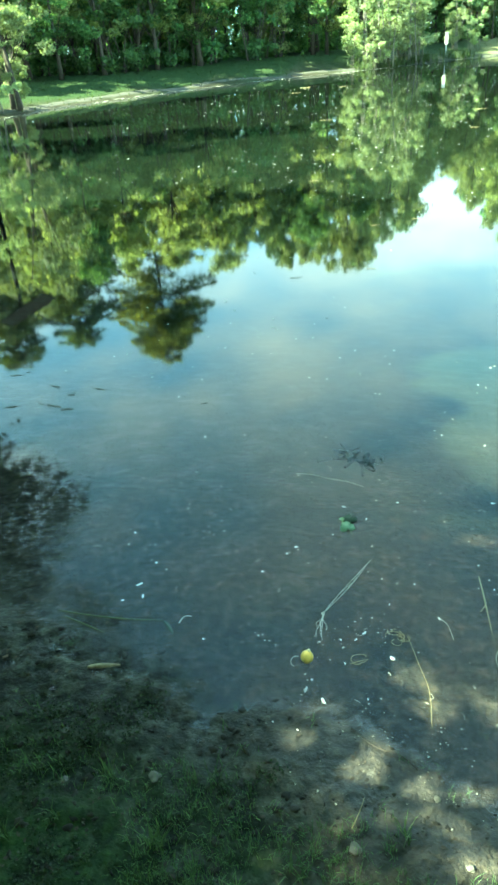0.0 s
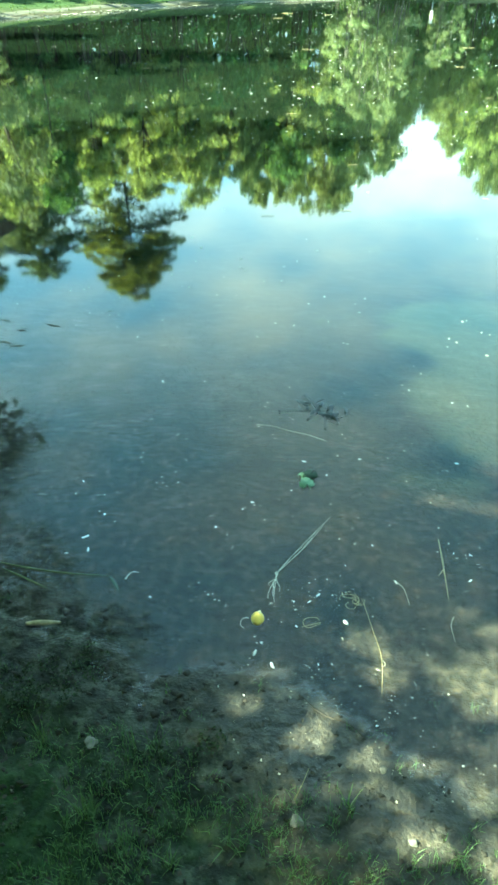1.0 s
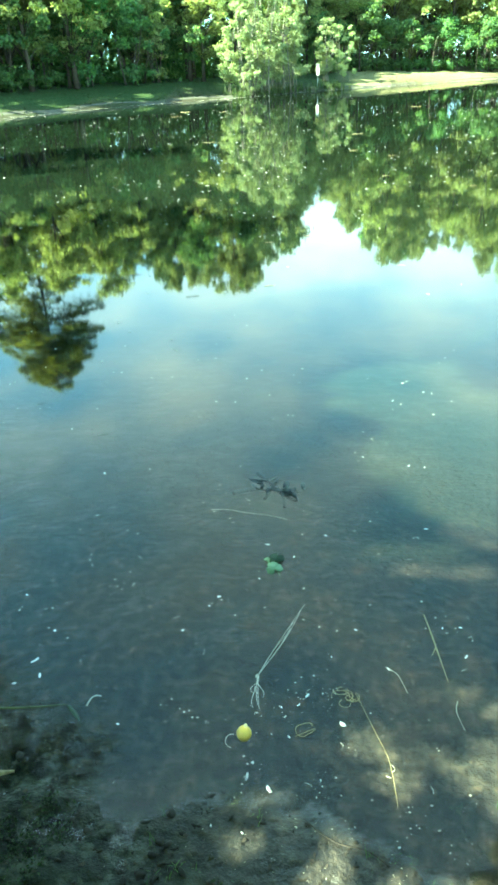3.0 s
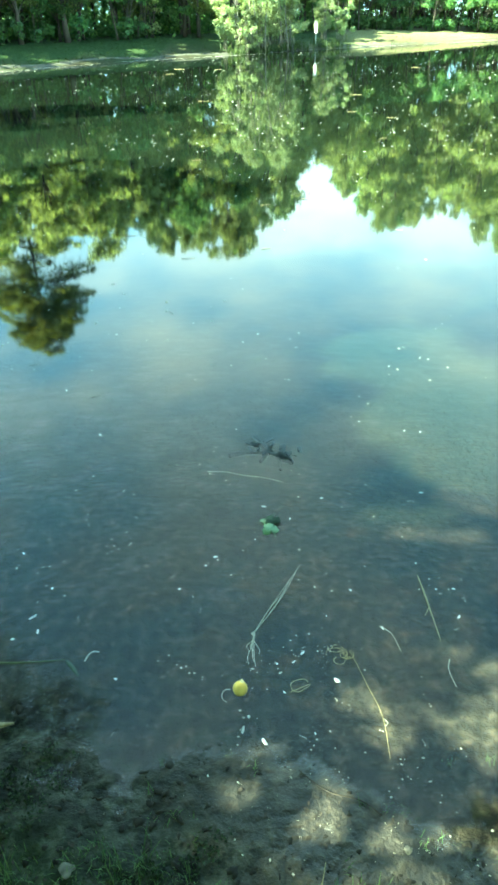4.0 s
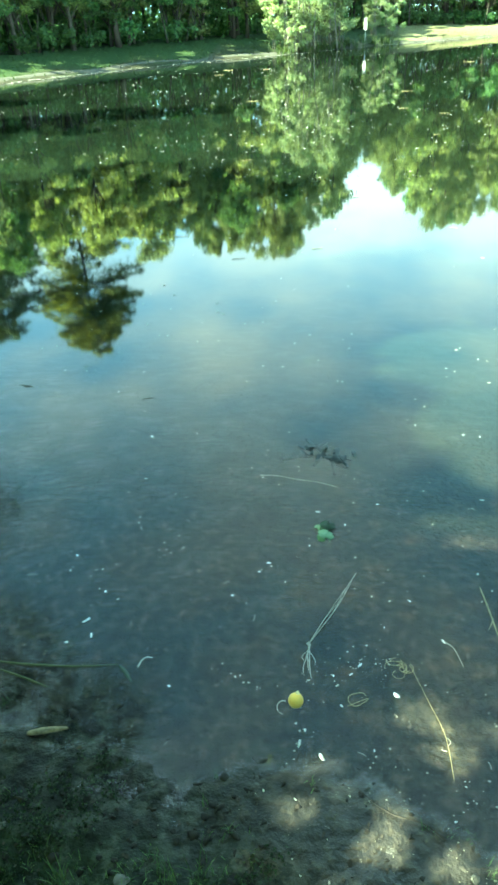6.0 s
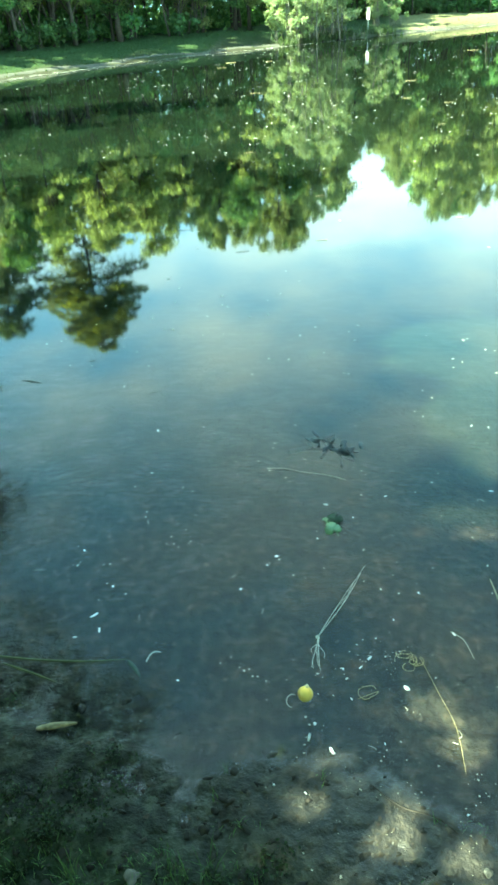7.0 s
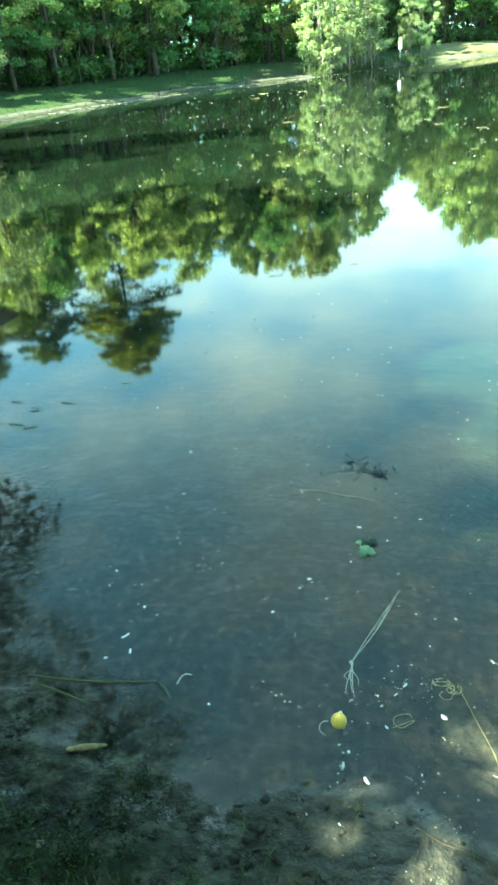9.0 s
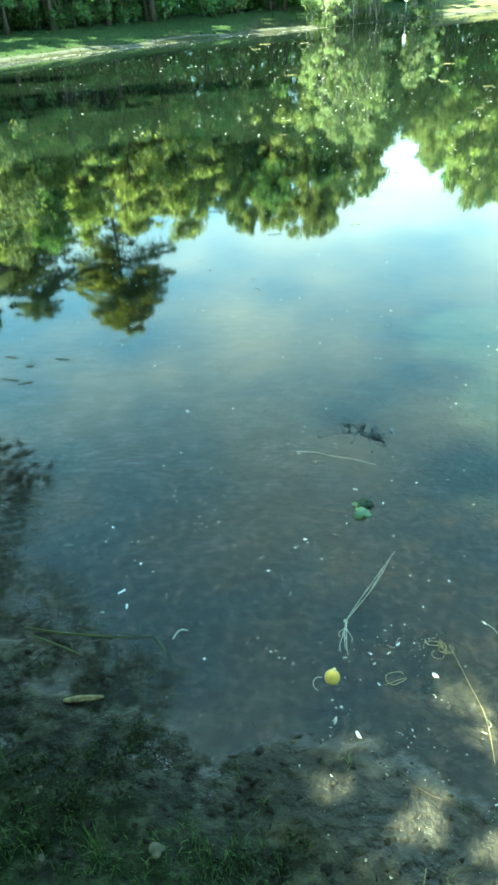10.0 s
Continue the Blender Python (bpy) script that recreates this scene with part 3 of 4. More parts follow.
# dense undergrowth deep in the woods
centres, fat = [], []
while len(centres) < 3600:
    az = radians(rng.uniform(-52, 40))
    d = rng.uniform(24, 95)
    q = np.array([d * math.sin(az), d * math.cos(az)])
    away = sampled(shore_d, *q)
    if not 9 < away < 36:
        continue
    top = min(1.5 + 0.3 * (away - 10), max(2.0, tallest(*q) * 0.6))
    centres.append((q[0], q[1], 0.5 + rng.uniform(0.2, top)))
    fat.append(0.8)
thicket = new("undergrowth", mesh_of("undergrowth", *small_leaves(rng, centres, fat, 62000, 0.5), LEAF_DARK))
tagged(thicket, "dense dark undergrowth between the forest trees", "undergrowth", kind="stuff")

# unseen shrubs on the near bank, added to block low skylight
for x, y, tall in [(-3.7, -0.7, 2.4), (-4.2, 0.7, 2.4), (-3.6, -2.3, 2.6), (-2.6, -3.6, 2.8), (3.3, -1.5, 2.8), (4.4, -0.9, 2.6), (2.6, -3.0, 3.0), (0.6, -4.4, 3.0), (-1.1, -4.6, 3.0)]:
    plant(under[1], x, y, tall, 5.2, False, 1.3)

# trees close to the left bank that shade its grass
for x, y, tall in [(-3.3, 53.5, 8.5), (-4.2, 57.0, 10.0), (-14.6, 40.0, 9.6), (-16.0, 37.3, 9.3), (-12.6, 43.6, 10.3), (-10.6, 46.2, 11.5), (-17.5, 33.5, 8.6)]:
    plant(kinds[int(rng.integers(0, 4))], x, y, tall, 16, False, 1.3)

# a closed row behind the sunlit strip of grass
for x, y in [(13.0, 71.0), (16.0, 73.5), (18.5, 72.0), (21.0, 74.5), (23.5, 73.0), (26.5, 75.5), (19.5, 77.0), (15.0, 77.5), (24.0, 78.5)]:
    plant(kinds[int(rng.integers(0, 3))], x, y, max(9.0, tallest(x, y) * rng.uniform(0.78, 0.92)), 16, False, 1.25)
for x in np.arange(11.5, 27.5, 1.5):
    plant(under[0], x, 69.0 + 0.25 * (x - 11.5) + rng.uniform(-0.5, 0.5), rng.uniform(4.2, 5.4), 4.6, False, 1.15)

# unseen trees on the sides and behind, added to block the sky
for x, y in [(28, -8), (20, -10), (38, 4), (44, 14), (-16, 2), (-18, 10), (-20, 16), (-14, -13), (10, -9), (2, -11), (-5, -13), (45, 28), (47, 40), (0.5, -6.0), (3.5, -5.5), (6.5, -6.0), (11, -4.5), (5.6, -2.8), (8.8, -3.2), (4.8, -1.7)]:
    plant(kinds[int(rng.integers(4, 6))], x, y, rng.uniform(11, 16), 16, False)

# the conifer that stands out over the forest, and darker ones beside it
pine = conifer(41, 21.5, 5.3, 8.0, 0.24, 36000, 0.25, "tall spreading conifer rising over the forest")
pine.matrix_basis = pose(-17.3, 52.5, 0.9, 0, 0, 40)
dark_pine = conifer(43, 21.5, 5.4, 7.0, 0.24, 24000, 0.27, "dark spreading conifer beside the tallest one", leaf=NEEDLE_DARK)
for k, (x, y, tall) in enumerate([(-22.7, 47.8, 17.6), (-21.3, 43.0, 13.4), (-27.5, 46.0, 18.6), (-24.5, 40.0, 13.8)]):
    plant(dark_pine, x, y, tall, 21.5, k == 0, 1.05)
for k in (pine, dark_pine):
    tagged(k, group="conifers over the forest")

# pale multi-stemmed willows on the far waterline
willow = broadleaf(51, 6.4, 1.5, 0.7, 0.045, 12000, 0.105, LEAF_PALE, BARK_PALE, "pale green bushy willow with bare stems at the waterline", 46, 0, "willow_bush", 6, (0.2, 0.5))
tagged(willow, "", "bush", "willow bushes on the far shore")
willow.matrix_basis = pose(0.5, 48.9, 0.05, 0, 0, 10)
for x, y, tall in [(1.9, 50.9, 6.8), (2.7, 54.3, 5.4), (5.7, 58.6, 4.2), (7.2, 59.0, 3.8), (2.6, 52.6, 5.0), (0.4, 48.4, 3.2), (-0.9, 47.9, 5.6), (1.2, 51.5, 7.0), (-0.2, 47.6, 2.6)]:
    plant(willow, x, y, tall, 6.4, False)
for x, y, tall in [(-14.2, 25.9, 4.0), (-13.8, 27.7, 3.0), (-15.2, 25.2, 5.0)]:
    plant(willow, x, y, tall, 6.4, False, 1.1)
leaning = broadleaf(52, 8.0, 2.3, 1.2, 0.085, 11000, 0.12, LEAF_PALE, BARK, "pale willow with leaning trunk on the pond's edge", 42, 0.12, "willow_tree", 2, (0.3, 0.75))
leaning.matrix_basis = pose(-13.7, 27.0, 0.1, 0, 0, 30)


# ---- the tree on the near bank whose boughs hang over the water ----
# along the sun's way a leaf at height h shades the ground at x + SX h, y + SY h
SX, SY = -SUN_DIR.x / SUN_DIR.z, -SUN_DIR.y / SUN_DIR.z
# gaps in the crowns that let flecks of sun through
GAPS = [(0.325, 1.300, 0.050, 0.040), (0.395, 1.205, 0.045, 0.060), (0.495, 1.25, 0.028, 0.028), (0.565, 1.195, 0.034, 0.048), (0.67, 1.23, 0.085, 0.080), (0.64, 1.13, 0.06, 0.05), (0.82, 1.16, 0.10, 0.12), (0.72, 1.38, 0.06, 0.03), (0.76, 1.0, 0.06, 0.05),
        (0.235, 0.965, 0.048, 0.036), (0.265, 1.03, 0.030, 0.014), (0.37, 0.92, 0.030, 0.024), (0.51, 0.93, 0.044, 0.020), (0.62, 0.88, 0.045, 0.040), (0.50, 0.76, 0.055, 0.035), (0.68, 0.72, 0.06, 0.05),
        (0.14, 1.045, 0.026, 0.012), (0.05, 1.025, 0.026, 0.010), (0.34, 2.04, 0.050, 0.022), (0.53, 2.05, 0.085, 0.050), (0.70, 2.04, 0.12, 0.050), (-0.10, 1.66, 0.040, 0.010), (-0.68, 1.83, 0.035, 0.010),
        (-0.44, 1.91, 0.025, 0.008), (0.61, 1.46, 0.030, 0.022), (1.12, 2.66, 0.58, 0.54), (0.95, 3.4, 0.48, 0.40)]


def shades(at):
    """False for leaves that would stand in one of the gaps."""
    u, v = at[:, 0] + SX * at[:, 2], at[:, 1] + SY * at[:, 2]
    ok = np.ones(len(at), bool)
    for gu, gv, ru, rv in GAPS:
        ok &= ((u - gu) / (ru + 0.010)) ** 2 + ((v - gv) / (rv + 0.009)) ** 2 > 1
    return ok


def bough_tree(seed, foot, tall, boughs, leaves, size, loose, label, more=(), fine=0.13, leaf=None):
    """A tree whose boughs reach out to the given ends, with leaves along their outer parts."""
    rng = np.random.default_rng(seed)
    tree = new("bank_tree")
    tagged(tree, label, "tree", "trees on the near bank")
    base = Vector((*foot, ground_at(*foot) - 0.05))
    wood = [tube([base, base + Vector((0.1, 0.1, tall * 0.3)), base + Vector((0.2, -0.1, tall * 0.65)), base + Vector((0.1, 0.1, tall))], [0.24, 0.18, 0.12, 0.03], 9)]
    tips = []
    for x, y, z in boughs:
        end = Vector((x, y, z))
        start = base + Vector((0.12, 0.0, min(tall * 0.75, max(1.6, z - 1.2))))
        mid = start.lerp(end, 0.55) + Vector((0, 0, 0.35))
        wood.append(tube([start, mid, end], [0.045, 0.016, 0.004], 5))
        n = int(8 + 3 * (end - start).length)
        for t in np.linspace(0.5, 1.0, n) if loose else ():
            c = (start.lerp(mid, t / 0.55) if t < 0.55 else mid.lerp(end, (t - 0.55) / 0.45))
            for _ in range(3):
                o = Vector(rng.normal(size=3)) * (loose * (1.15 - t) + 0.12)
                o.z *= 0.6
                tips.append(tuple(c + o))
    tips += list(more)
    child("trunk", mesh_of("trunk", *joined(wood), BARK, True), tree)
    v, f = leaf_cloud(rng, tips, fine, leaves, size, 0.4)
    v = v.reshape(-1, 4, 3)
    v = v[shades(v.mean(1))]
    child("crown", mesh_of("crown", v.reshape(-1, 3), np.arange(4 * len(v)).reshape(-1, 4), leaf or LEAF), tree)
    return tree


over_water = [(-3.25, 5.95, 3.0), (-3.2, 5.2, 3.0), (-3.05, 4.7, 3.0), (-4.2, 5.9, 3.1),
              (-2.3, 4.3, 3.0), (-1.7, 3.7, 3.0), (-1.25, 3.45, 3.1),
              (-3.2, 3.4, 4.2), (-4.5, 4.6, 4.4), (-5.8, 5.6, 3.6), (-2.8, 3.6, 3.2), (-2.0, 3.0, 3.4), (-1.4, 2.6, 3.4), (-2.6, 3.0, 3.8), (-3.0, 2.4, 3.4)]
r = np.random.default_rng(71)
shading = []
for u in (-2.3, -1.7, -1.2, -0.75, -0.4):
    for v in (-0.3, 0.35, 0.9, 1.5, 2.2):
        h = r.uniform(3.0, 4.3)
        shading.append((u + r.uniform(-0.15, 0.15) - SX * h, v + r.uniform(-0.15, 0.15) - SY * h, h))
for u, v in ((-0.6, 0.70), (-0.45, 0.55), (-0.3, 0.75), (-0.75, 0.85)):
    shading.append((u - SX * 3.5, v - SY * 3.5, 3.5))
for u in (-2.4, -1.5, -0.7, 0.0):
    for v in (3.0, 3.8, 4.7, 5.7):
        h = r.uniform(3.2, 4.4)
        shading.append((u + r.uniform(-0.2, 0.2) - SX * h, v + r.uniform(-0.2, 0.2) - SY * h, h))
bough_tree(61, (-5.4, 1.9), 7.5, over_water, 23500, 0.056, 0.22, "leafy bank tree with low boughs hanging over the water", (), 0.075, LEAF_SILHOUETTE)
bough_tree(66, (-7.4, 4.6), 5.5, [(-4.9, 7.2, 3.0), (-4.2, 6.7, 3.1), (-3.5, 6.2, 3.0), (-5.6, 7.8, 3.4)], 2600, 0.10, 0.26, "thin bank tree with one long low bough", leaf=LEAF_SILHOUETTE)
# unseen tree, its boughs set where their shade falls on bank and water
bough_tree(62, (-6.6, -2.4), 5.0, shading, 27000, 0.18, 0.22, "unseen dense tree added to shade the muddy bank")
# unseen thinner crown added at the shade's edge, with gaps for flecks of sun
edge_tips = []
for u in np.arange(-0.25, 1.3, 0.065):
    for v in np.arange(0.35, 3.1, 0.065):
        p, q = u + r.uniform(-0.025, 0.025), v + r.uniform(-0.025, 0.025)
        h = 3.1 + 0.25 * math.sin(4 * p + 3 * q)
        edge_tips.append((p - SX * h, q - SY * h, h))
sprays = [(u - SX * 3.2, v - SY * 3.2, 3.2) for u, v in ((0.15, 1.85), (0.60, 1.70), (0.20, 1.20), (0.88, 1.30), (0.15, 0.75))]
bough_tree(64, (-6.0, -0.6), 5.0, sprays, 21000, 0.052, 0.0, "unseen thin crown added to cast flecked shade on the bank", edge_tips, 0.035)
# unseen crown overhead, added to keep skylight off the near bank
overhead = [(x + r.uniform(-0.5, 0.5), y + r.uniform(-0.4, 0.4), r.uniform(6.3, 8.6)) for x in (-5.2, -3.8, -2.4, -1.0, 0.4, 1.8, 3.2, 4.6, 6.0) for y in (-5.0, -3.4, -1.8, -0.4, 0.9, 2.2, 3.4, 4.3)]
bough_tree(63, (2.6, -3.6), 10.0, overhead, 28000, 0.41, 0.55, "unseen tall dense tree added to darken the near bank")

# unseen tree on the right, added to block low skylight from that side
rightward = [(x + r.uniform(-0.4, 0.4), y + r.uniform(-0.4, 0.4), r.uniform(1.6, 6.5)) for x in (4.6, 5.8, 7.0, 8.2) for y in (-0.8, 0.4, 1.6, 2.8, 4.0) for _ in range(2)]
bough_tree(65, (6.2, -1.6), 8.0, rightward, 14000, 0.30, 0.5, "unseen bushy tree added to block light from the right")

# ---- post with a white box on the far shore ----
PAINT = speckled("white_paint", (0.46, 0.47, 0.45), (0.60, 0.60, 0.57), 14.0, 0.5, 0.1, 0.002)
STEEL = speckled("grey_steel", (0.28, 0.29, 0.28), (0.42, 0.42, 0.40), 30.0, 0.45, 0.2, 0.002)


def box(bm, x0, y0, z0, x1, y1, z1, bevel=0.0):
    made = bmesh.ops.create_cube(bm, size=1.0, matrix=Matrix.LocRotScale(((x0 + x1) / 2, (y0 + y1) / 2, (z0 + z1) / 2), None, (x1 - x0, y1 - y0, z1 - z0)))
    if bevel:
        bmesh.ops.bevel(bm, geom=list({e for v in made["verts"] for e in v.link_edges}), offset=bevel, segments=2, affect="EDGES")


def part(name, bm, mat, parent, label=""):
    me = bpy.data.meshes.new(name)
    bm.to_mesh(me)
    bm.free()
    me.materials.append(mat)
    return child(name, me, parent, label)


nest = new("nest_box_post")
tagged(nest, "dull white nest box on a thin grey pole at the waterline", "nest box")
nest.matrix_basis = pose(4.85, 55.2, 0.0)
child("pole", mesh_of("pole", *tube([(0, 0, -0.6), (0, 0, 1.0)], [0.03, 0.03], 8), STEEL, True), nest)
bm = bmesh.new()
box(bm, -0.10, -0.09, 0.95, 0.10, 0.09, 1.62, 0.012)
part("box", bm, PAINT, nest)
bm = bmesh.new()
box(bm, -0.125, -0.13, 1.62, 0.125, 0.11, 1.67, 0.01)
part("roof", bm, PAINT, nest)

# ---- dark panel on a tall pole on the left bank ----
DARKMETAL = speckled("dark_metal", (0.002, 0.002, 0.0022), (0.005, 0.005, 0.005), 20.0, 0.85, 0.1, 0.002)
DARKMETAL.node_tree.nodes["Principled BSDF"].inputs["Specular IOR Level"].default_value = 0.1
panel_post = new("panel_post")
tagged(panel_post, "tall dark pole carrying a tilted flat dark panel", "pole")
panel_post.matrix_basis = pose(-14.5, 25.35, ground_at(-14.5, 25.35) - 0.1, 0, 0, 30)
child("pole", mesh_of("pole", *tube([(0, 0, 0), (0, 0, 4), (0, 0, 7.1)], [0.10, 0.09, 0.08], 10), DARKMETAL, True), panel_post)
bm = bmesh.new()
box(bm, -1.2, -0.5, -0.03, 1.2, 0.5, 0.03, 0.01)
panel = part("panel", bm, DARKMETAL, panel_post)
along_panel, across_panel = Vector((1.95, -0.6, -1.07)).normalized(), Vector((0.5, 0.64, 0.55))
across_panel = (across_panel - along_panel * across_panel.dot(along_panel)).normalized()
up_panel = along_panel.cross(across_panel)
panel.matrix_basis = Matrix.Translation((0.2, 0, 7.35)) @ Matrix((along_panel, across_panel, up_panel)).transposed().to_4x4()
bm = bmesh.new()
box(bm, -0.12, -0.12, 6.95, 0.12, 0.12, 7.3, 0.02)
part("bracket", bm, DARKMETAL, panel_post)

# ---- the yellow fishing float ----
YELLOW = speckled("yellow_plastic", (0.50, 0.37, 0.085), (0.60, 0.45, 0.12), 60.0, 0.35, 0.05, 0.001)
buoy = new("fishing_float")
tagged(buoy, "round yellow plastic fishing float with a pale stem cap", "float")
buoy.matrix_basis = pose(0.04, 1.32, 0.0, -12, 8, 0)
bm = bmesh.new()
bmesh.ops.create_uvsphere(bm, u_segments=24, v_segments=16, radius=0.020)
part("ball", bm, YELLOW, buoy)
CHIP_PALE = speckled("pale_plastic", (0.48, 0.44, 0.24), (0.60, 0.56, 0.34), 60.0, 0.4, 0.05, 0.001)
bm = bmesh.new()
bmesh.ops.create_cone(bm, cap_ends=True, segments=12, radius1=0.0055, radius2=0.004, depth=0.007, matrix=Matrix.Translation((0.002, 0.004, 0.0215)))
part("stem_cap", bm, CHIP_PALE, buoy, "pale grey stem cap")

# ---- things adrift and on the mud ----
STRAW = speckled("wet_straw", (0.13, 0.11, 0.05), (0.26, 0.22, 0.11), 40.0, 0.6, 0.3, 0.001)
ROOT = speckled("pale_root", (0.19, 0.18, 0.14), (0.36, 0.34, 0.27), 60.0, 0.6, 0.3, 0.001)
TWIG = speckled("dark_twig", (0.018, 0.015, 0.012), (0.05, 0.042, 0.032), 50.0, 0.8, 0.4, 0.001)
REED = speckled("green_reed", (0.018, 0.030, 0.010), (0.052, 0.062, 0.020), 30.0, 0.85, 0.2, 0.001)
PETAL = speckled("white_petal", (0.50, 0.50, 0.45), (0.72, 0.72, 0.68), 90.0, 0.6, 0.2, 0.001)
FLUFF = speckled("seed_fluff", (0.22, 0.22, 0.18), (0.40, 0.40, 0.35), 90.0, 0.8, 0.2, 0.001)
LEAFTOP = speckled("fresh_leaf", (0.11, 0.19, 0.105), (0.17, 0.26, 0.15), 70.0, 0.4, 0.3, 0.001)
LEAFUNDER = speckled("dull_leaf", (0.010, 0.024, 0.014), (0.026, 0.052, 0.028), 70.0, 0.5, 0.3, 0.001)
STONE = speckled("pebble", (0.045, 0.045, 0.038), (0.125, 0.12, 0.10), 60.0, 0.7, 0.4, 0.002)
SODDEN = speckled("sodden_leaf", (0.022, 0.024, 0.019), (0.055, 0.055, 0.042), 60.0, 0.6, 0.3, 0.001)
# the blue in these two stands in for sky mirrored by water above them
SKYTINT_WOOD = speckled("sky_tinted_wood", (0.010, 0.014, 0.017), (0.022, 0.029, 0.034), 60.0, 0.7, 0.3, 0.001)
SKYTINT_LEAF = speckled("sky_tinted_leaf", (0.014, 0.021, 0.027), (0.028, 0.040, 0.050), 60.0, 0.35, 0.3, 0.001)
WISP = speckled("bleached_root", (0.26, 0.25, 0.20), (0.46, 0.44, 0.37), 60.0, 0.6, 0.3, 0.001)
CHIP = speckled("tan_chip", (0.060, 0.052, 0.030), (0.21, 0.18, 0.10), 60.0, 0.7, 0.4, 0.002)


def on_top(x, y, lift=0.002):
    """The water or the mud, whichever is higher."""
    return max(0.0, ground_at(x, y)) + lift


def bent(points, steps=5):
    p = [Vector(points[0])] + [Vector(q) for q in points] + [Vector(points[-1])]
    got = []
    for k in range(1, len(p) - 2):
        for t in np.arange(steps) / steps:
            a, b, c, d = p[k - 1], p[k], p[k + 1], p[k + 2]
            got.append(0.5 * (2 * b + (c - a) * t + (2 * a - 5 * b + 4 * c - d) * t * t + (3 * b - a - 3 * c + d) * t ** 3))
    return got + [Vector(points[-1])]


def stalk(points, r0, r1, sides=5):
    path = bent(points)
    n = len(path) - 1
    return tube(path, [r0 + (r1 - r0) * k / n for k in range(n + 1)], sides)


def flat_stalk(points, wide, sag=0.0):
    """A blade with a keel, broad in the middle."""
    path = bent(points)
    n = len(path) - 1
    verts, faces = [], []
    for k, p in enumerate(path):
        way = (path[min(k + 1, n)] - path[max(k - 1, 0)]).normalized()
        side = way.cross(Vector((0, 0, 1))).normalized() * wide * (0.25 + 0.75 * math.sin(math.pi * min(0.98, 0.12 + 0.86 * k / n)))
        verts += [tuple(p - side), tuple(p - Vector((0, 0, wide * 0.5))), tuple(p + side), tuple(p + Vector((0, 0, wide * 0.15)))]
        if k:
            for a in range(4):
                i = 4 * (k - 1)
                faces.append([i + a, i + (a + 1) % 4, i + 4 + (a + 1) % 4, i + 4 + a])
    return verts, faces


def lying(name, pieces, mat, label, category, group=""):
    """A loose thing with its origin at its middle."""
    v, f = joined(pieces)
    v = np.array(v)
    c = v.mean(0)
    ob = new(name, mesh_of(name, v - c, f, mat, True))
    ob.location = c
    return tagged(ob, label, category, group)


def lay(points, lift=0.002):
    return [(x, y, on_top(x, y, lift)) for x, y in points]


def root_bundle():
    thing = new("reed_root_bundle")
    tagged(thing, "pale uprooted reed stalks with fine roots, half sunken", "reed")
    o = Vector((0.077, 1.506, 0.001))
    thing.matrix_basis = Matrix.Translation(o)
    ends = [((0.215, 1.765), (0.160, 1.640)), ((0.195, 1.735), (0.150, 1.625)), ((0.232, 1.800), (0.140, 1.628)), ((0.180, 1.690), (0.120, 1.590))]
    for k, (e, m) in enumerate(ends):
        child("stem", mesh_of("stem", *stalk([(0.0, 0.0, 0.002), (m[0] - o.x, m[1] - o.y, 0.003), (e[0] - o.x, e[1] - o.y, -0.005)], 0.0016 - 0.0002 * k, 0.0006), WISP, True), thing)
    r = np.random.default_rng(5)
    for k in range(6):
        x, y = r.uniform(-0.016, 0.022), r.uniform(-0.135, -0.055)
        child("root", mesh_of("root", *stalk([(0, 0, 0.002), (x * 0.2 + r.normal() * 0.006, y * 0.4, 0.002), (x * 0.9 + r.normal() * 0.006, y * 0.8, 0.001), (x, y, -0.004)], 0.0013, 0.0005, 4), WISP, True), thing)
    bm = bmesh.new()
    bmesh.ops.create_icosphere(bm, subdivisions=2, radius=0.0065)
    for v in bm.verts:
        v.co *= 1 + 0.6 * noise.noise(v.co * 220)
        v.co.z *= 0.5
    part("crown", bm, WISP, thing)


root_bundle()
lying("dead_stalk", [stalk(lay([(0.345, 1.435), (0.353, 1.414), (0.378, 1.321), (0.402, 1.227), (0.401, 1.112)], 0.004), 0.0011, 0.0006)], STRAW, "long curved tan stalk lying in the sunlit shallows", "stalk")
lying("straw", [flat_stalk(lay([(0.600, 1.735), (0.604, 1.66), (0.606, 1.59), (0.609, 1.47)]), 0.0026), stalk(lay([(0.606, 1.60), (0.592, 1.575), (0.585, 1.565)]), 0.0015, 0.0008)], STRAW, "yellow-green straw blade floating on the water", "straw")
lying("straw", [stalk(lay([(0.445, 1.527), (0.463, 1.512), (0.477, 1.492), (0.489, 1.434)]), 0.0014, 0.0007)], ROOT, "thin pale bent straw in the shallows", "straw")
lying("straw", [stalk(lay([(0.618, 1.405), (0.606, 1.37), (0.612, 1.313)]), 0.0014, 0.0007)], ROOT, "thin pale bent straw in the shallows", "straw")
lying("floating_twig", [stalk(lay([(-0.101, 2.337), (-0.03, 2.333), (0.045, 2.307), (0.12, 2.29), (0.196, 2.256)], 0.003), 0.0010, 0.0013)], ROOT, "pale thin twig floating on the pond", "twig")
